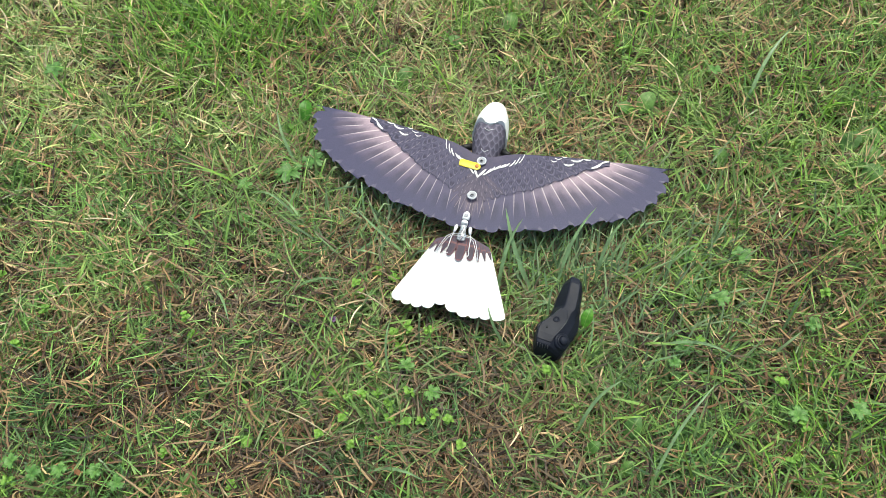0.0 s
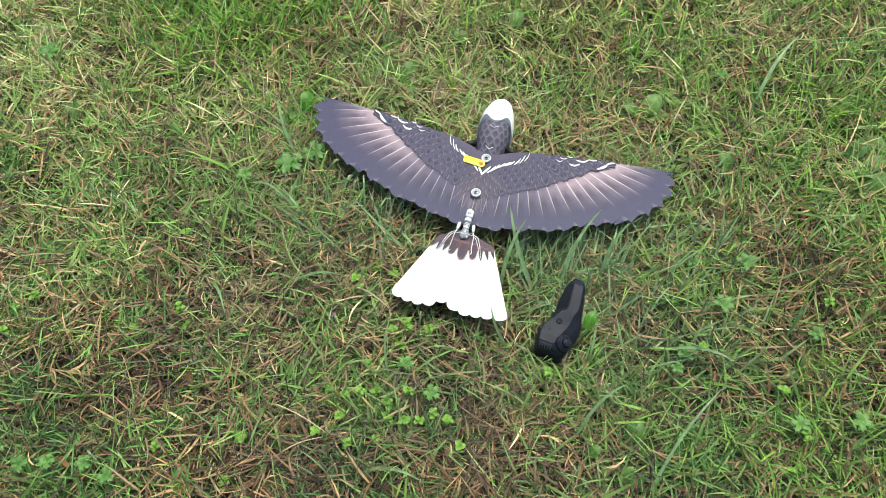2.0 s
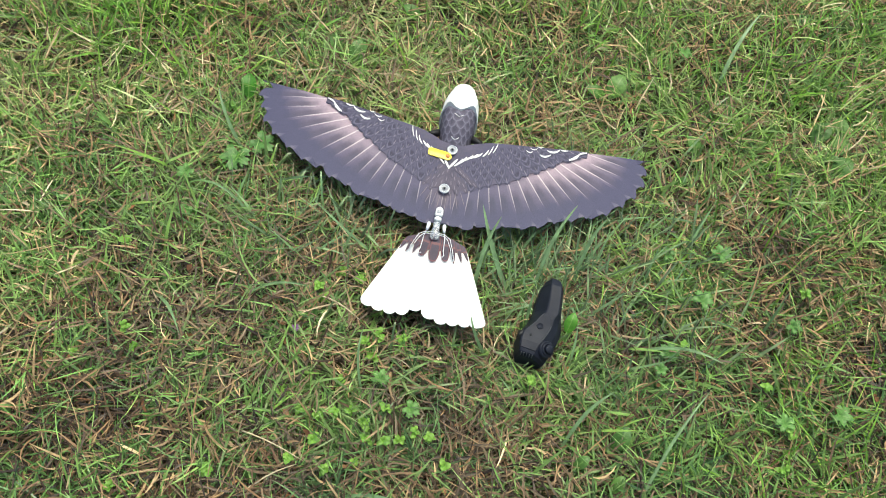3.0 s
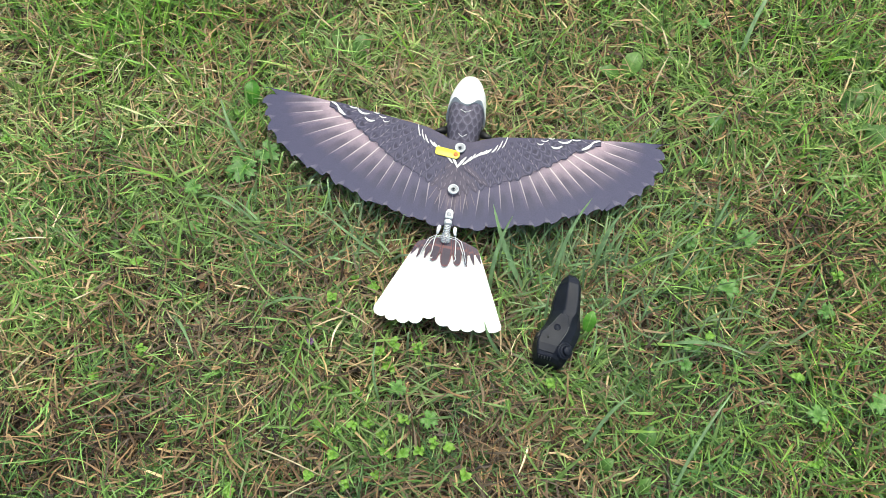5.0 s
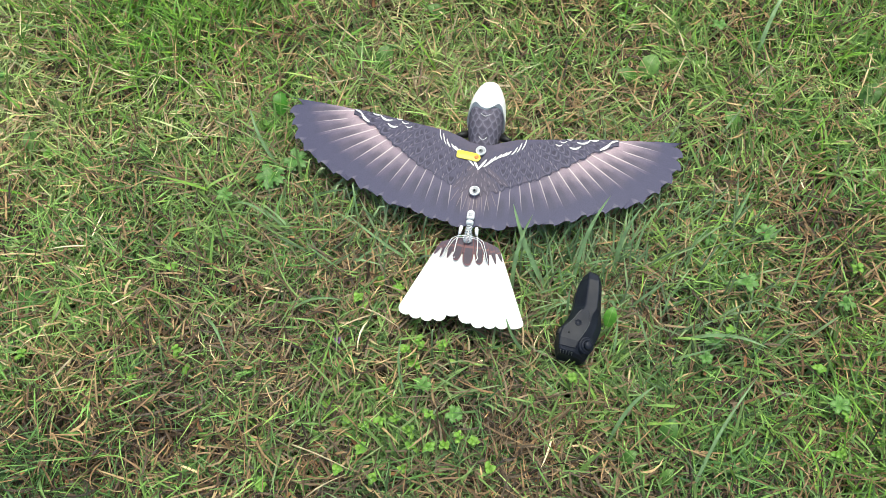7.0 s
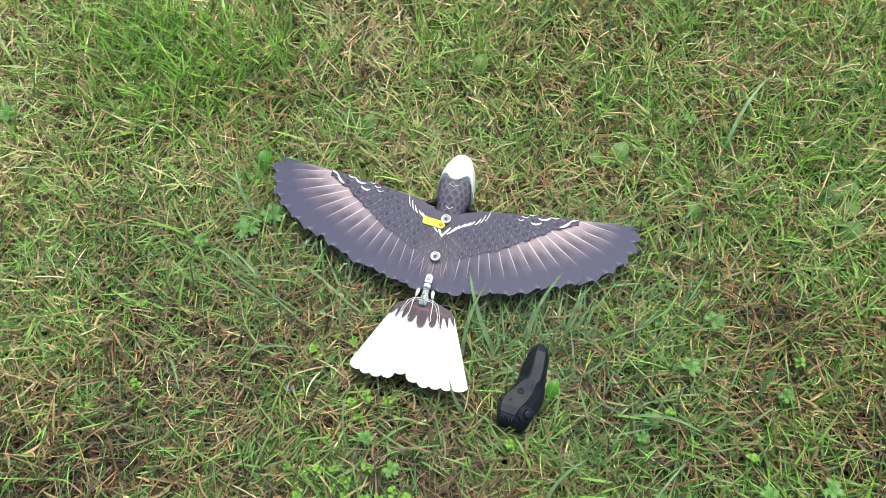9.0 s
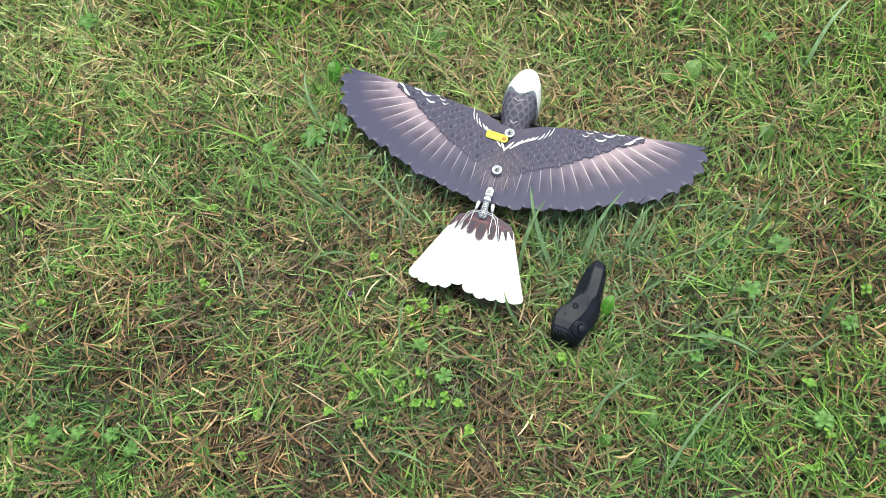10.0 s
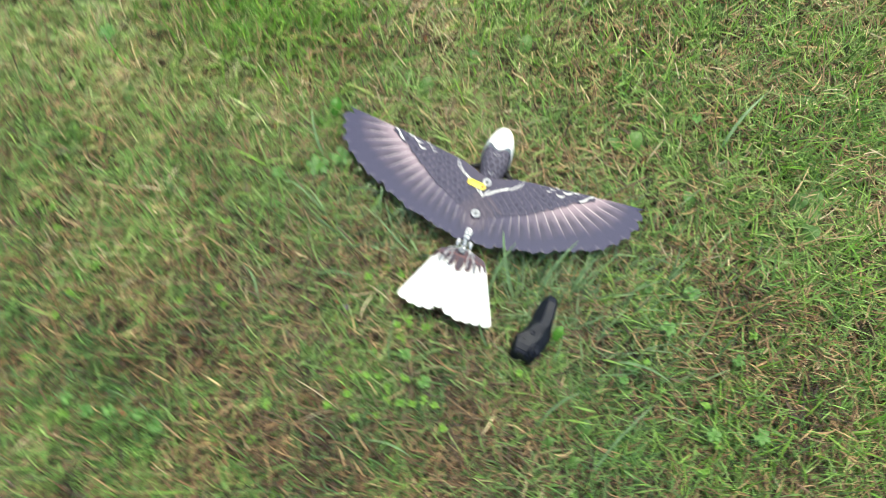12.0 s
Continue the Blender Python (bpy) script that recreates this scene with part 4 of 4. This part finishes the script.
def lush(x, y):
    """Where the lawn is green rather than dry."""
    v = 0.64 + 0.8 * (value_noise(x, y, 0.075, 11) - 0.5) + 0.35 * (value_noise(x, y, 0.3, 12) - 0.5)
    v += 0.45 * blob(x, y, -0.49, 0.24, 0.16) + 0.3 * blob(x, y, 0.46, 0.2, 0.25) + 0.25 * blob(x, y, 0.3, -0.2, 0.2)
    v += 0.2 * blob(x, y, -0.7, 0.0, 0.2) - 0.25 * blob(x, y, 0.09, -0.15, 0.06) + 0.15 * blob(x, y, 0.05, 0.45, 0.25) + 0.3 * blob(x, y, -0.42, -0.43, 0.13)
    v -= 0.25 * blob(x, y, -0.31, 0.08, 0.09) + 0.25 * blob(x, y, 0.21, 0.35, 0.1) + 0.3 * blob(x, y, -0.28, -0.22, 0.12) + 0.2 * blob(x, y, -0.18, -0.38, 0.12)
    v += -0.04 / (1 + np.exp(-(x - 0.22) / 0.06)) - 0.06 * blob(x, y, -0.55, 0.02, 0.22) + 0.24 / (1 + np.exp((x + 0.45) / 0.06)) + 0.2 / (1 + np.exp(-(y - 0.2) / 0.06)) - 0.15 * blob(x, y, -0.3, 0.3, 0.15)
    v -= 0.22 * blob(x, y, -0.14, -0.1, 0.09)
    v -= 0.9 * blob(x, y, -0.419, 0.156, 0.018) + 0.7 * blob(x, y, -0.205, 0.372, 0.035)
    return np.clip(v, 0.03, 1.0)


def tufts(rng, n, per, spread, weight, box=NEAR):
    """Places, headings and tones of n tufts of blades that spring from one root each."""
    cx, cy = scatter(rng, n, box, weight)
    mood = 0.55 * value_noise(cx, cy, 0.12, 21) + 0.3 * value_noise(cx, cy, 0.035, 22) + 0.5 * rng.rand(n) - 0.15
    mood += paleness(cx, cy)
    lean = rng.uniform(0, 2 * np.pi, n)
    cx, cy, mood, lean = (np.repeat(q, per) for q in (cx, cy, mood, lean))
    m = n * per
    a = rng.uniform(0, 2 * np.pi, m)
    r = spread * np.sqrt(rng.rand(m))
    head = np.arctan2(np.sin(a) + 1.0 * np.sin(lean), np.cos(a) + 1.0 * np.cos(lean)) + rng.normal(0, 0.3, m)
    return cx + r * np.cos(a), cy + r * np.sin(a), head, mood + rng.normal(0, 0.1, m)


def paleness(x, y):
    """Paler, yellower grass beyond the toy; a dark green patch before it."""
    return -0.03 + 0.26 / (1 + np.exp(-(y - 0.12 - 0.15 * x) / 0.07)) + 0.12 / (1 + np.exp((x + 0.38) / 0.05)) + 0.02 / (1 + np.exp((0.3 - x) / 0.05)) - 0.2 * blob(x, y, -0.42, -0.43, 0.15) - 0.12 * blob(x, y, -0.15, -0.35, 0.25) - 0.15 * blob(x, y, 0.4, -0.3, 0.24) - 0.12 * blob(x, y, 0.0, -0.3, 0.12)


def build_grass():
    rng = np.random.RandomState(7)
    n = 120000
    x, y = scatter(rng, n, NEAR, lambda x, y: np.clip(1.25 - lush(x, y), 0.4, 1))
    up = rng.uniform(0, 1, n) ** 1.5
    # the lower the thatch lies, the darker its tone: shade painted into the gaps
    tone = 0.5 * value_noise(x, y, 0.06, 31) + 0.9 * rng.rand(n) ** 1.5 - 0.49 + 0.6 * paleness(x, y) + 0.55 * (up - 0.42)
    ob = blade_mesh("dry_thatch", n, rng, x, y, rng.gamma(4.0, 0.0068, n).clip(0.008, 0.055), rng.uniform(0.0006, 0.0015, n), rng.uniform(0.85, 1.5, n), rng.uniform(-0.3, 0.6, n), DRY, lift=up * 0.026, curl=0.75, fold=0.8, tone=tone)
    tagged(ob, "brown and straw-coloured dry thatch lying flat in the lawn", "dry grass", kind="stuff")
    x, y, az, tone = tufts(rng, 12300, 15, 0.010, lambda x, y: (0.25 + 0.75 * lush(x, y)) * np.clip(1.7 * value_noise(x, y, 0.04, 41) - 0.15, 0.1, 1))
    n = len(x)
    long = rng.gamma(5.0, 0.0055, n).clip(0.010, 0.07)
    ob = blade_mesh("lawn_grass", n, rng, x, y, long, rng.uniform(0.0006, 0.0016, n), rng.uniform(0.5, 1.3, n), rng.uniform(-0.2, 0.9, n), GREEN, lift=rng.uniform(0, 0.012, n), curl=0.45, fold=0.7, az=az, tone=tone)
    tagged(ob, "short mown lawn grass in mixed dull greens", "grass", kind="stuff")
    n = 15000
    x, y = scatter(rng, n, NEAR, lambda x, y: np.clip(lush(x, y) + 0.2, 0, 1))
    ob = blade_mesh("fine_grass", n, rng, x, y, rng.uniform(0.025, 0.07, n), rng.uniform(0.0005, 0.0011, n), rng.uniform(0.7, 1.4, n), rng.uniform(-0.2, 0.8, n), GREEN, lift=rng.uniform(0.008, 0.026, n), curl=0.4, fold=0.7,
                    tone=0.2 + 0.4 * value_noise(x, y, 0.1, 23) + 0.5 * rng.rand(n) + paleness(x, y))
    tagged(ob, "fine stray green and bleached grass blades over the lawn", "grass", kind="stuff")
    x, y, az, tone = tufts(rng, 2000, 5, 0.016, lambda x, y: np.clip(lush(x, y) ** 1.8, 0, 1) * np.clip(0.75 + 0.9 * x, 0.35, 1))
    n = len(x)
    ob = blade_mesh("coarse_grass", n, rng, x, y, rng.uniform(0.03, 0.085, n), rng.uniform(0.0008, 0.002, n), rng.uniform(0.5, 1.2, n), rng.uniform(0.1, 0.8, n), BRIGHT, lift=rng.uniform(0, 0.012, n), curl=0.25, segs=5, fold=0.5, az=az, tone=tone)
    tagged(ob, "longer fresh green grass blades standing over the lawn", "grass", kind="stuff")
    x, y, az, tone = tufts(rng, 2500, 11, 0.014, lambda x, y: np.clip(1.15 - 0.8 * lush(x, y), 0.35, 1))
    n = len(x)
    ob = blade_mesh("bleached_grass", n, rng, x, y, rng.gamma(5.0, 0.0075, n).clip(0.015, 0.07), rng.uniform(0.0005, 0.0013, n), rng.uniform(0.6, 1.35, n), rng.uniform(-0.2, 0.6, n), DRY, lift=rng.uniform(0, 0.026, n), curl=0.4, fold=0.7, az=az, tone=0.15 + 0.75 * tone)
    tagged(ob, "tufts of bleached tan grass blades in the lawn", "dry grass", kind="stuff")
    n = 2600
    x, y = scatter(rng, n, NEAR, lambda x, y: np.clip(1.1 - lush(x, y), 0.1, 1))
    ob = blade_mesh("leaf_litter", n, rng, x, y, rng.uniform(0.007, 0.018, n), rng.uniform(0.0013, 0.0034, n), rng.uniform(1.1, 1.6, n), rng.uniform(-0.8, 0.8, n), LITTER, lift=rng.uniform(0.008, 0.026, n), curl=0.8, fold=1.0)
    tagged(ob, "small rust-brown scraps of dead leaf in the lawn", "leaf litter", kind="stuff")
    n = 1100
    x, y = rng.normal(-0.49, 0.11, n), rng.normal(0.27, 0.09, n)
    ob = blade_mesh("tall_tuft", n, rng, x, y, rng.uniform(0.05, 0.11, n), rng.uniform(0.0010, 0.0022, n), rng.uniform(0.3, 0.95, n), rng.uniform(0.1, 0.8, n), TUFT, curl=0.3, segs=5, tone=rng.uniform(0.2, 1.0, n))
    tagged(ob, "tuft of taller bright green grass", "grass", kind="stuff")
    n = 4600
    x, y = scatter(rng, n, NEAR, lambda x, y: np.clip(1 / (1 + np.exp(-(y - 0.3) / 0.05)) + 1 / (1 + np.exp(-(x - 0.42) / 0.05)), 0, 1) * np.clip(2.6 * value_noise(x, y, 0.11, 71) - 0.75, 0, 1))
    ob = blade_mesh("tall_grass", n, rng, x, y, rng.uniform(0.045, 0.095, n), rng.uniform(0.0008, 0.0018, n), rng.uniform(0.15, 0.85, n), rng.uniform(0.1, 0.7, n), TUFT, curl=0.3, segs=5, tone=rng.uniform(0.2, 1.0, n))
    tagged(ob, "upright bright green grass standing in loose patches", "grass", kind="stuff")
    x = np.concatenate([rng.normal(0.2, 0.085, 360), rng.normal(0.11, 0.045, 130), rng.normal(-0.13, 0.06, 110)])
    y = np.concatenate([rng.normal(-0.05, 0.075, 360), rng.normal(-0.075, 0.035, 130), rng.normal(-0.06, 0.03, 110)])
    n = len(x)
    ob = blade_mesh("upright_grass", n, rng, x, y, rng.uniform(0.045, 0.095, n), rng.uniform(0.0008, 0.002, n), rng.uniform(0.3, 0.9, n), rng.uniform(0.1, 0.7, n), COOL, curl=0.25, segs=5, az=rng.normal(1.25, 0.9, n), tone=rng.uniform(0.35, 0.95, n))
    tagged(ob, "upright grey-green grass blades round the toy and remote", "grass", kind="stuff")
    for name, n, mat, lo, hi, label in (("outer_lawn", 90000, GREEN, 0.3, 1.2, "lawn grass farther from the toy"), ("outer_thatch", 50000, DRY, 0.9, 1.5, "dry thatch farther from the toy")):
        r = 0.7 + rng.gamma(1.7, 0.95, n).clip(0, 9)
        a = rng.uniform(0, 2 * np.pi, n)
        x, y = r * np.cos(a), r * np.sin(a)
        keep = rng.rand(n) > inner(x, y)
        x, y = x[keep], y[keep]
        n = len(x)
        ob = blade_mesh(name, n, rng, x, y, rng.uniform(0.04, 0.1, n), rng.uniform(0.0012, 0.003, n), rng.uniform(lo, hi, n), rng.uniform(0.0, 0.8, n), mat, segs=3, tone=0.5 * value_noise(x, y, 0.2, 61) + 0.5 * rng.rand(n))
        tagged(ob, label, "grass", kind="stuff")


build_grass()


# ---------- single long blades ----------
def strip(base, tip, half, rise, mat_n, sag=0.0):
    b, t = Vector(base), Vector(tip)
    d = t - b
    side = Vector((-d.y, d.x, 0)).normalized()
    g, uv = [], []
    for q in np.linspace(0, 1, 11):
        c = b + d * q + Vector((0, 0, rise * math.sin(math.pi * q * 0.85))) + side * sag * math.sin(math.pi * q)
        w = half * float(np.interp(q, (0, 0.2, 0.6, 0.9, 1), (0.7, 1, 0.85, 0.4, 0.03)))
        fold = Vector((0, 0, half * 0.35))
        g.append([c - side * w + fold, c, c + side * w + fold])
        uv.append([(0, q), (0.5, q), (1, q)])
    verts = [p for r in g for p in r]
    faces = [(a * 3 + k, a * 3 + k + 1, a * 3 + k + 4, a * 3 + k + 3) for a in range(10) for k in range(2)]
    return mesh_of("blade", verts, faces, mat_n, [u for r in uv for u in r], attrs={"tone": 0.55})


LONG = ((-0.058, -0.083, -0.151, -0.050, 0.0016), (0.098, -0.095, 0.048, -0.018, 0.0030), (0.275, -0.312, 0.333, -0.184, 0.0019), (0.184, -0.266, 0.228, -0.207, 0.0022),
        (0.174, -0.066, 0.197, -0.003, 0.0024), (0.057, -0.115, 0.072, -0.029, 0.0026), (0.127, -0.084, 0.159, 0.006, 0.0024), (0.261, -0.134, 0.346, -0.152, 0.0022),
        (-0.320, -0.028, -0.230, -0.074, 0.0018), (-0.254, 0.023, -0.302, 0.088, 0.0022), (-0.313, -0.177, -0.251, -0.237, 0.002), (-0.211, -0.164, -0.124, -0.162, 0.0018),
        (-0.045, -0.253, -0.057, -0.187, 0.0014), (-0.048, -0.367, 0.035, -0.374, 0.002), (0.084, -0.178, 0.056, -0.158, 0.002), (0.336, 0.264, 0.382, 0.377, 0.0028))
for x0, y0, x1, y1, hw in LONG:
    z1 = 0.072 if abs(x1) < 0.25 and -0.18 < y1 < 0.1 else 0.055
    ob = new("grass_blade", strip((x0, y0, 0.012), (x1, y1, z1), hw, 0.016, COOL, sag=0.006))
    tagged(ob, "single long green grass blade standing over the lawn", "grass blade", "long grass blades")

for x0, y0, x1, y1 in ((-0.164, -0.320, -0.091, -0.339), (-0.143, -0.382, -0.097, -0.344), (-0.12, -0.15, -0.066, -0.17), (-0.178, 0.35, -0.122, 0.367)):
    pts = [(x0 + (x1 - x0) * q, y0 + (y1 - y0) * q, 0.03 + 0.014 * math.sin(math.pi * q)) for q in np.linspace(0, 1, 8)]
    v, f = tube(pts, [0.0011 - 0.0006 * q for q in np.linspace(0, 1, 8)], 6)
    tagged(new("dry_straw", mesh_of("dry_straw", v, f, STRAW)), "pale dry straw stalk lying across the lawn", "straw", "dry straws")


# ---------- weeds ----------
def leaf_grid(base, tip, half, cup=0.25, arch=0.006, waves=0.0):
    b, t = Vector(base), Vector(tip)
    d = t - b
    side = Vector((-d.y, d.x, 0)).normalized()
    verts, uv = [], []
    n, m = 11, 5
    for i in range(n):
        q = i / (n - 1)
        w = half * math.sin(math.pi * (0.04 + 0.96 * q ** 0.8)) ** 0.75 * (1 + waves * math.sin(q * 22))
        for j in range(m):
            s = j / (m - 1) * 2 - 1
            verts.append(b + d * q + side * w * s + Vector((0, 0, arch * math.sin(math.pi * q) + cup * abs(s) * w)))
            uv.append(((s + 1) / 2, q))
    faces = [(i * m + j, i * m + j + 1, (i + 1) * m + j + 1, (i + 1) * m + j) for i in range(n - 1) for j in range(m - 1)]
    return verts, faces, uv


def petiole(plant, x, y, z, tx, ty):
    v, f = tube([(tx, ty, 0.004), ((x + tx) / 2, (y + ty) / 2, z * 0.7), (x, y, z)], 0.0008, 5)
    part("stem", mesh_of("stem", v, f, STEM), plant)


def broad_weed(leaves, wide, label, up=0.0, mat=LEAF):
    cx, cy = np.mean([l[0] for l in leaves]), np.mean([l[1] for l in leaves])
    plant = thing("broadleaf_weed", (0, 0, 0), label, "weed", "broad-leaved weeds")
    for x0, y0, x1, y1 in leaves:
        ln = math.hypot(x1 - x0, y1 - y0)
        v, f, uv = leaf_grid((x0, y0, 0.014 + up), (x1, y1, 0.026 + up), ln * wide, 0.22, 0.005, 0.05)
        part("leaf", mesh_of("leaf", v, f, mat, uv), plant)
        petiole(plant, x0, y0, 0.016 + up, cx + (x0 - cx) * 0.4 - 0.006, cy + (y0 - cy) * 0.4 - 0.008)


broad_weed(((0.1705, -0.139, 0.1755, -0.117),), 0.32, "bright green upright weed leaf beside the remote control", 0.020, LEAF_FRESH)
DOCK = "broad oval green weed leaves among the grass"
broad_weed(((0.193, 0.219, 0.206, 0.252), (0.186, 0.214, 0.158, 0.219)), 0.36, DOCK)
broad_weed(((0.470, 0.208, 0.488, 0.236), (0.498, 0.218, 0.507, 0.250), (0.488, 0.193, 0.516, 0.211), (0.481, 0.188, 0.50, 0.176), (0.496, 0.160, 0.518, 0.186)), 0.36, "clump of pale green broad-leaved weed")
broad_weed(((-0.545, -0.203, -0.510, -0.182), (-0.532, -0.235, -0.498, -0.214)), 0.3, DOCK)
broad_weed(((-0.272, 0.102, -0.277, 0.132),), 0.33, "single bright green weed leaf beside the wing tip", 0.012, LEAF_FRESH)
for lf in ((-0.022, 0.334, -0.023, 0.368), (-0.082, 0.287, -0.108, 0.300), (0.317, 0.150, 0.299, 0.172), (-0.127, -0.221, -0.108, -0.212), (-0.121, -0.181, -0.123, -0.161),
           (-0.234, -0.442, -0.241, -0.412), (-0.147, -0.371, -0.137, -0.352), (0.242, -0.259, 0.254, -0.232), (0.200, -0.288, 0.214, -0.274), (0.243, -0.306, 0.253, -0.288), (-0.589, 0.015, -0.608, 0.041), (-0.302, 0.078, -0.284, 0.092), (-0.307, -0.078, -0.289, -0.068), (0.288, 0.098, 0.303, 0.106)):
    broad_weed((lf,), 0.33, "single broad green weed leaf in the grass")
broad_weed(((-0.156, 0.198, -0.148, 0.230), (-0.175, 0.209, -0.193, 0.227)), 0.36, DOCK)


def lobed_leaf(cx, cy, cz, r, turn, lobes=5):
    pieces = []
    for k in range(lobes):
        a = turn + radians(-125 + 250 * k / (lobes - 1))
        ln = r * (1.0 - 0.18 * abs(k - (lobes - 1) / 2) / ((lobes - 1) / 2))
        tip = (cx + ln * math.cos(a), cy + ln * math.sin(a), cz + 0.002)
        pieces.append(leaf_grid((cx, cy, cz), tip, ln * 0.27, 0.15, 0.002))
        for s in (-1, 1):
            q = a + s * 0.38
            mid = (cx + ln * 0.45 * math.cos(a), cy + ln * 0.45 * math.sin(a), cz + 0.0016)
            pieces.append(leaf_grid(mid, (cx + ln * 0.92 * math.cos(q), cy + ln * 0.92 * math.sin(q), cz + 0.001), ln * 0.13, 0.15, 0.001))
    return joined(pieces)


rnd = random.Random(5)
for cx, cy, r in ((-0.260, 0.007, 0.023), (-0.236, 0.031, 0.021), (-0.311, -0.029, 0.013), (-0.675, 0.109, 0.019), (-0.029, -0.235, 0.013), (0.326, -0.065, 0.016), (0.347, 0.002, 0.016), (0.292, -0.137, 0.015),
                  (0.493, -0.172, 0.016), (0.438, -0.072, 0.013), (0.427, -0.198, 0.014), (0.282, -0.009, 0.012), (-0.300, -0.074, 0.012), (-0.447, -0.455, 0.012), (-0.418, -0.462, 0.013), (-0.388, -0.450, 0.012),
                  (-0.347, -0.441, 0.012), (-0.319, -0.448, 0.013), (0.010, -0.263, 0.013), (0.285, 0.305, 0.012), (0.282, -0.161, 0.010)):
    plant = thing("lobed_weed", (0, 0, 0), "small weed with deeply lobed bright green leaf", "weed", "lobed weeds")
    z = (0.035 if cx < 0 else 0.029) + rnd.uniform(-0.004, 0.008)
    v, f, uv = lobed_leaf(cx, cy, z, r, rnd.uniform(0, 6.28))
    part("leaf", mesh_of("leaf", v, f, LEAF_BLUE, uv), plant)
    petiole(plant, cx, cy, z, cx + rnd.uniform(-0.01, 0.01), cy + rnd.uniform(-0.01, 0.01))

CLOVERS = list(((-0.120, -0.141), (-0.100, -0.114), (-0.039, -0.185), (-0.015, -0.185), (-0.109, -0.284), (-0.086, -0.289), (-0.069, -0.282), (-0.053, -0.277), (-0.029, -0.305), (-0.011, -0.303), (-0.015, -0.267), (0.021, -0.287),
               (-0.072, -0.244), (-0.366, -0.269), (-0.066, -0.345), (-0.043, -0.210), (0.037, -0.290), (0.057, -0.315), (0.138, -0.205), (-0.054, -0.195), (-0.112, -0.151), (-0.036, -0.288), (0.005, -0.296), (-0.075, -0.120)))
while len(CLOVERS) < 50:
    p = (rnd.uniform(-0.62, 0.45), rnd.uniform(-0.5, 0.05))
    if abs(p[0]) > 0.27 or p[1] < -0.2 or p[1] > 0.2:
        CLOVERS.append(p)
for cx, cy in CLOVERS:
    plant = thing("creeping_weed", (0, 0, 0), "small light green creeping weed with rounded leaflets", "weed", "creeping weeds")
    z, turn = 0.029 + rnd.uniform(-0.005, 0.008), rnd.uniform(0, 6.28)
    run = rnd.uniform(0.004, 0.008)
    for k in range(7):
        a = turn + k * 2.4 + rnd.uniform(-0.3, 0.3)
        ln = rnd.uniform(0.0048, 0.0082)
        bx, by = cx + run * (k / 6 - 0.5) * math.cos(turn), cy + run * (k / 6 - 0.5) * math.sin(turn)
        bz = z + 0.0012 * k - 0.003
        v, f, uv = leaf_grid((bx, by, bz), (bx + ln * math.cos(a), by + ln * math.sin(a), bz + rnd.uniform(-0.002, 0.003)), ln * rnd.uniform(0.36, 0.5), 0.25, 0.0012, 0.12)
        part("leaflet", mesh_of("leaflet", v, f, CLOVER, uv), plant)
    petiole(plant, cx, cy, z, cx + rnd.uniform(-0.006, 0.006), cy + rnd.uniform(-0.006, 0.006))

flower = thing("purple_flower", (0, 0, 0), "tiny purple wild flower low in the grass", "flower")
for k in range(7):
    a = k * 0.9
    v, f, uv = leaf_grid((-0.135, -0.195, 0.03), (-0.135 + 0.005 * math.cos(a), -0.195 + 0.005 * math.sin(a), 0.034 + 0.001 * (k % 3)), 0.0014, 0.3, 0.001)
    part("petal", mesh_of("petal", v, f, PETAL, uv), flower)
petiole(flower, -0.135, -0.195, 0.03, -0.137, -0.2)
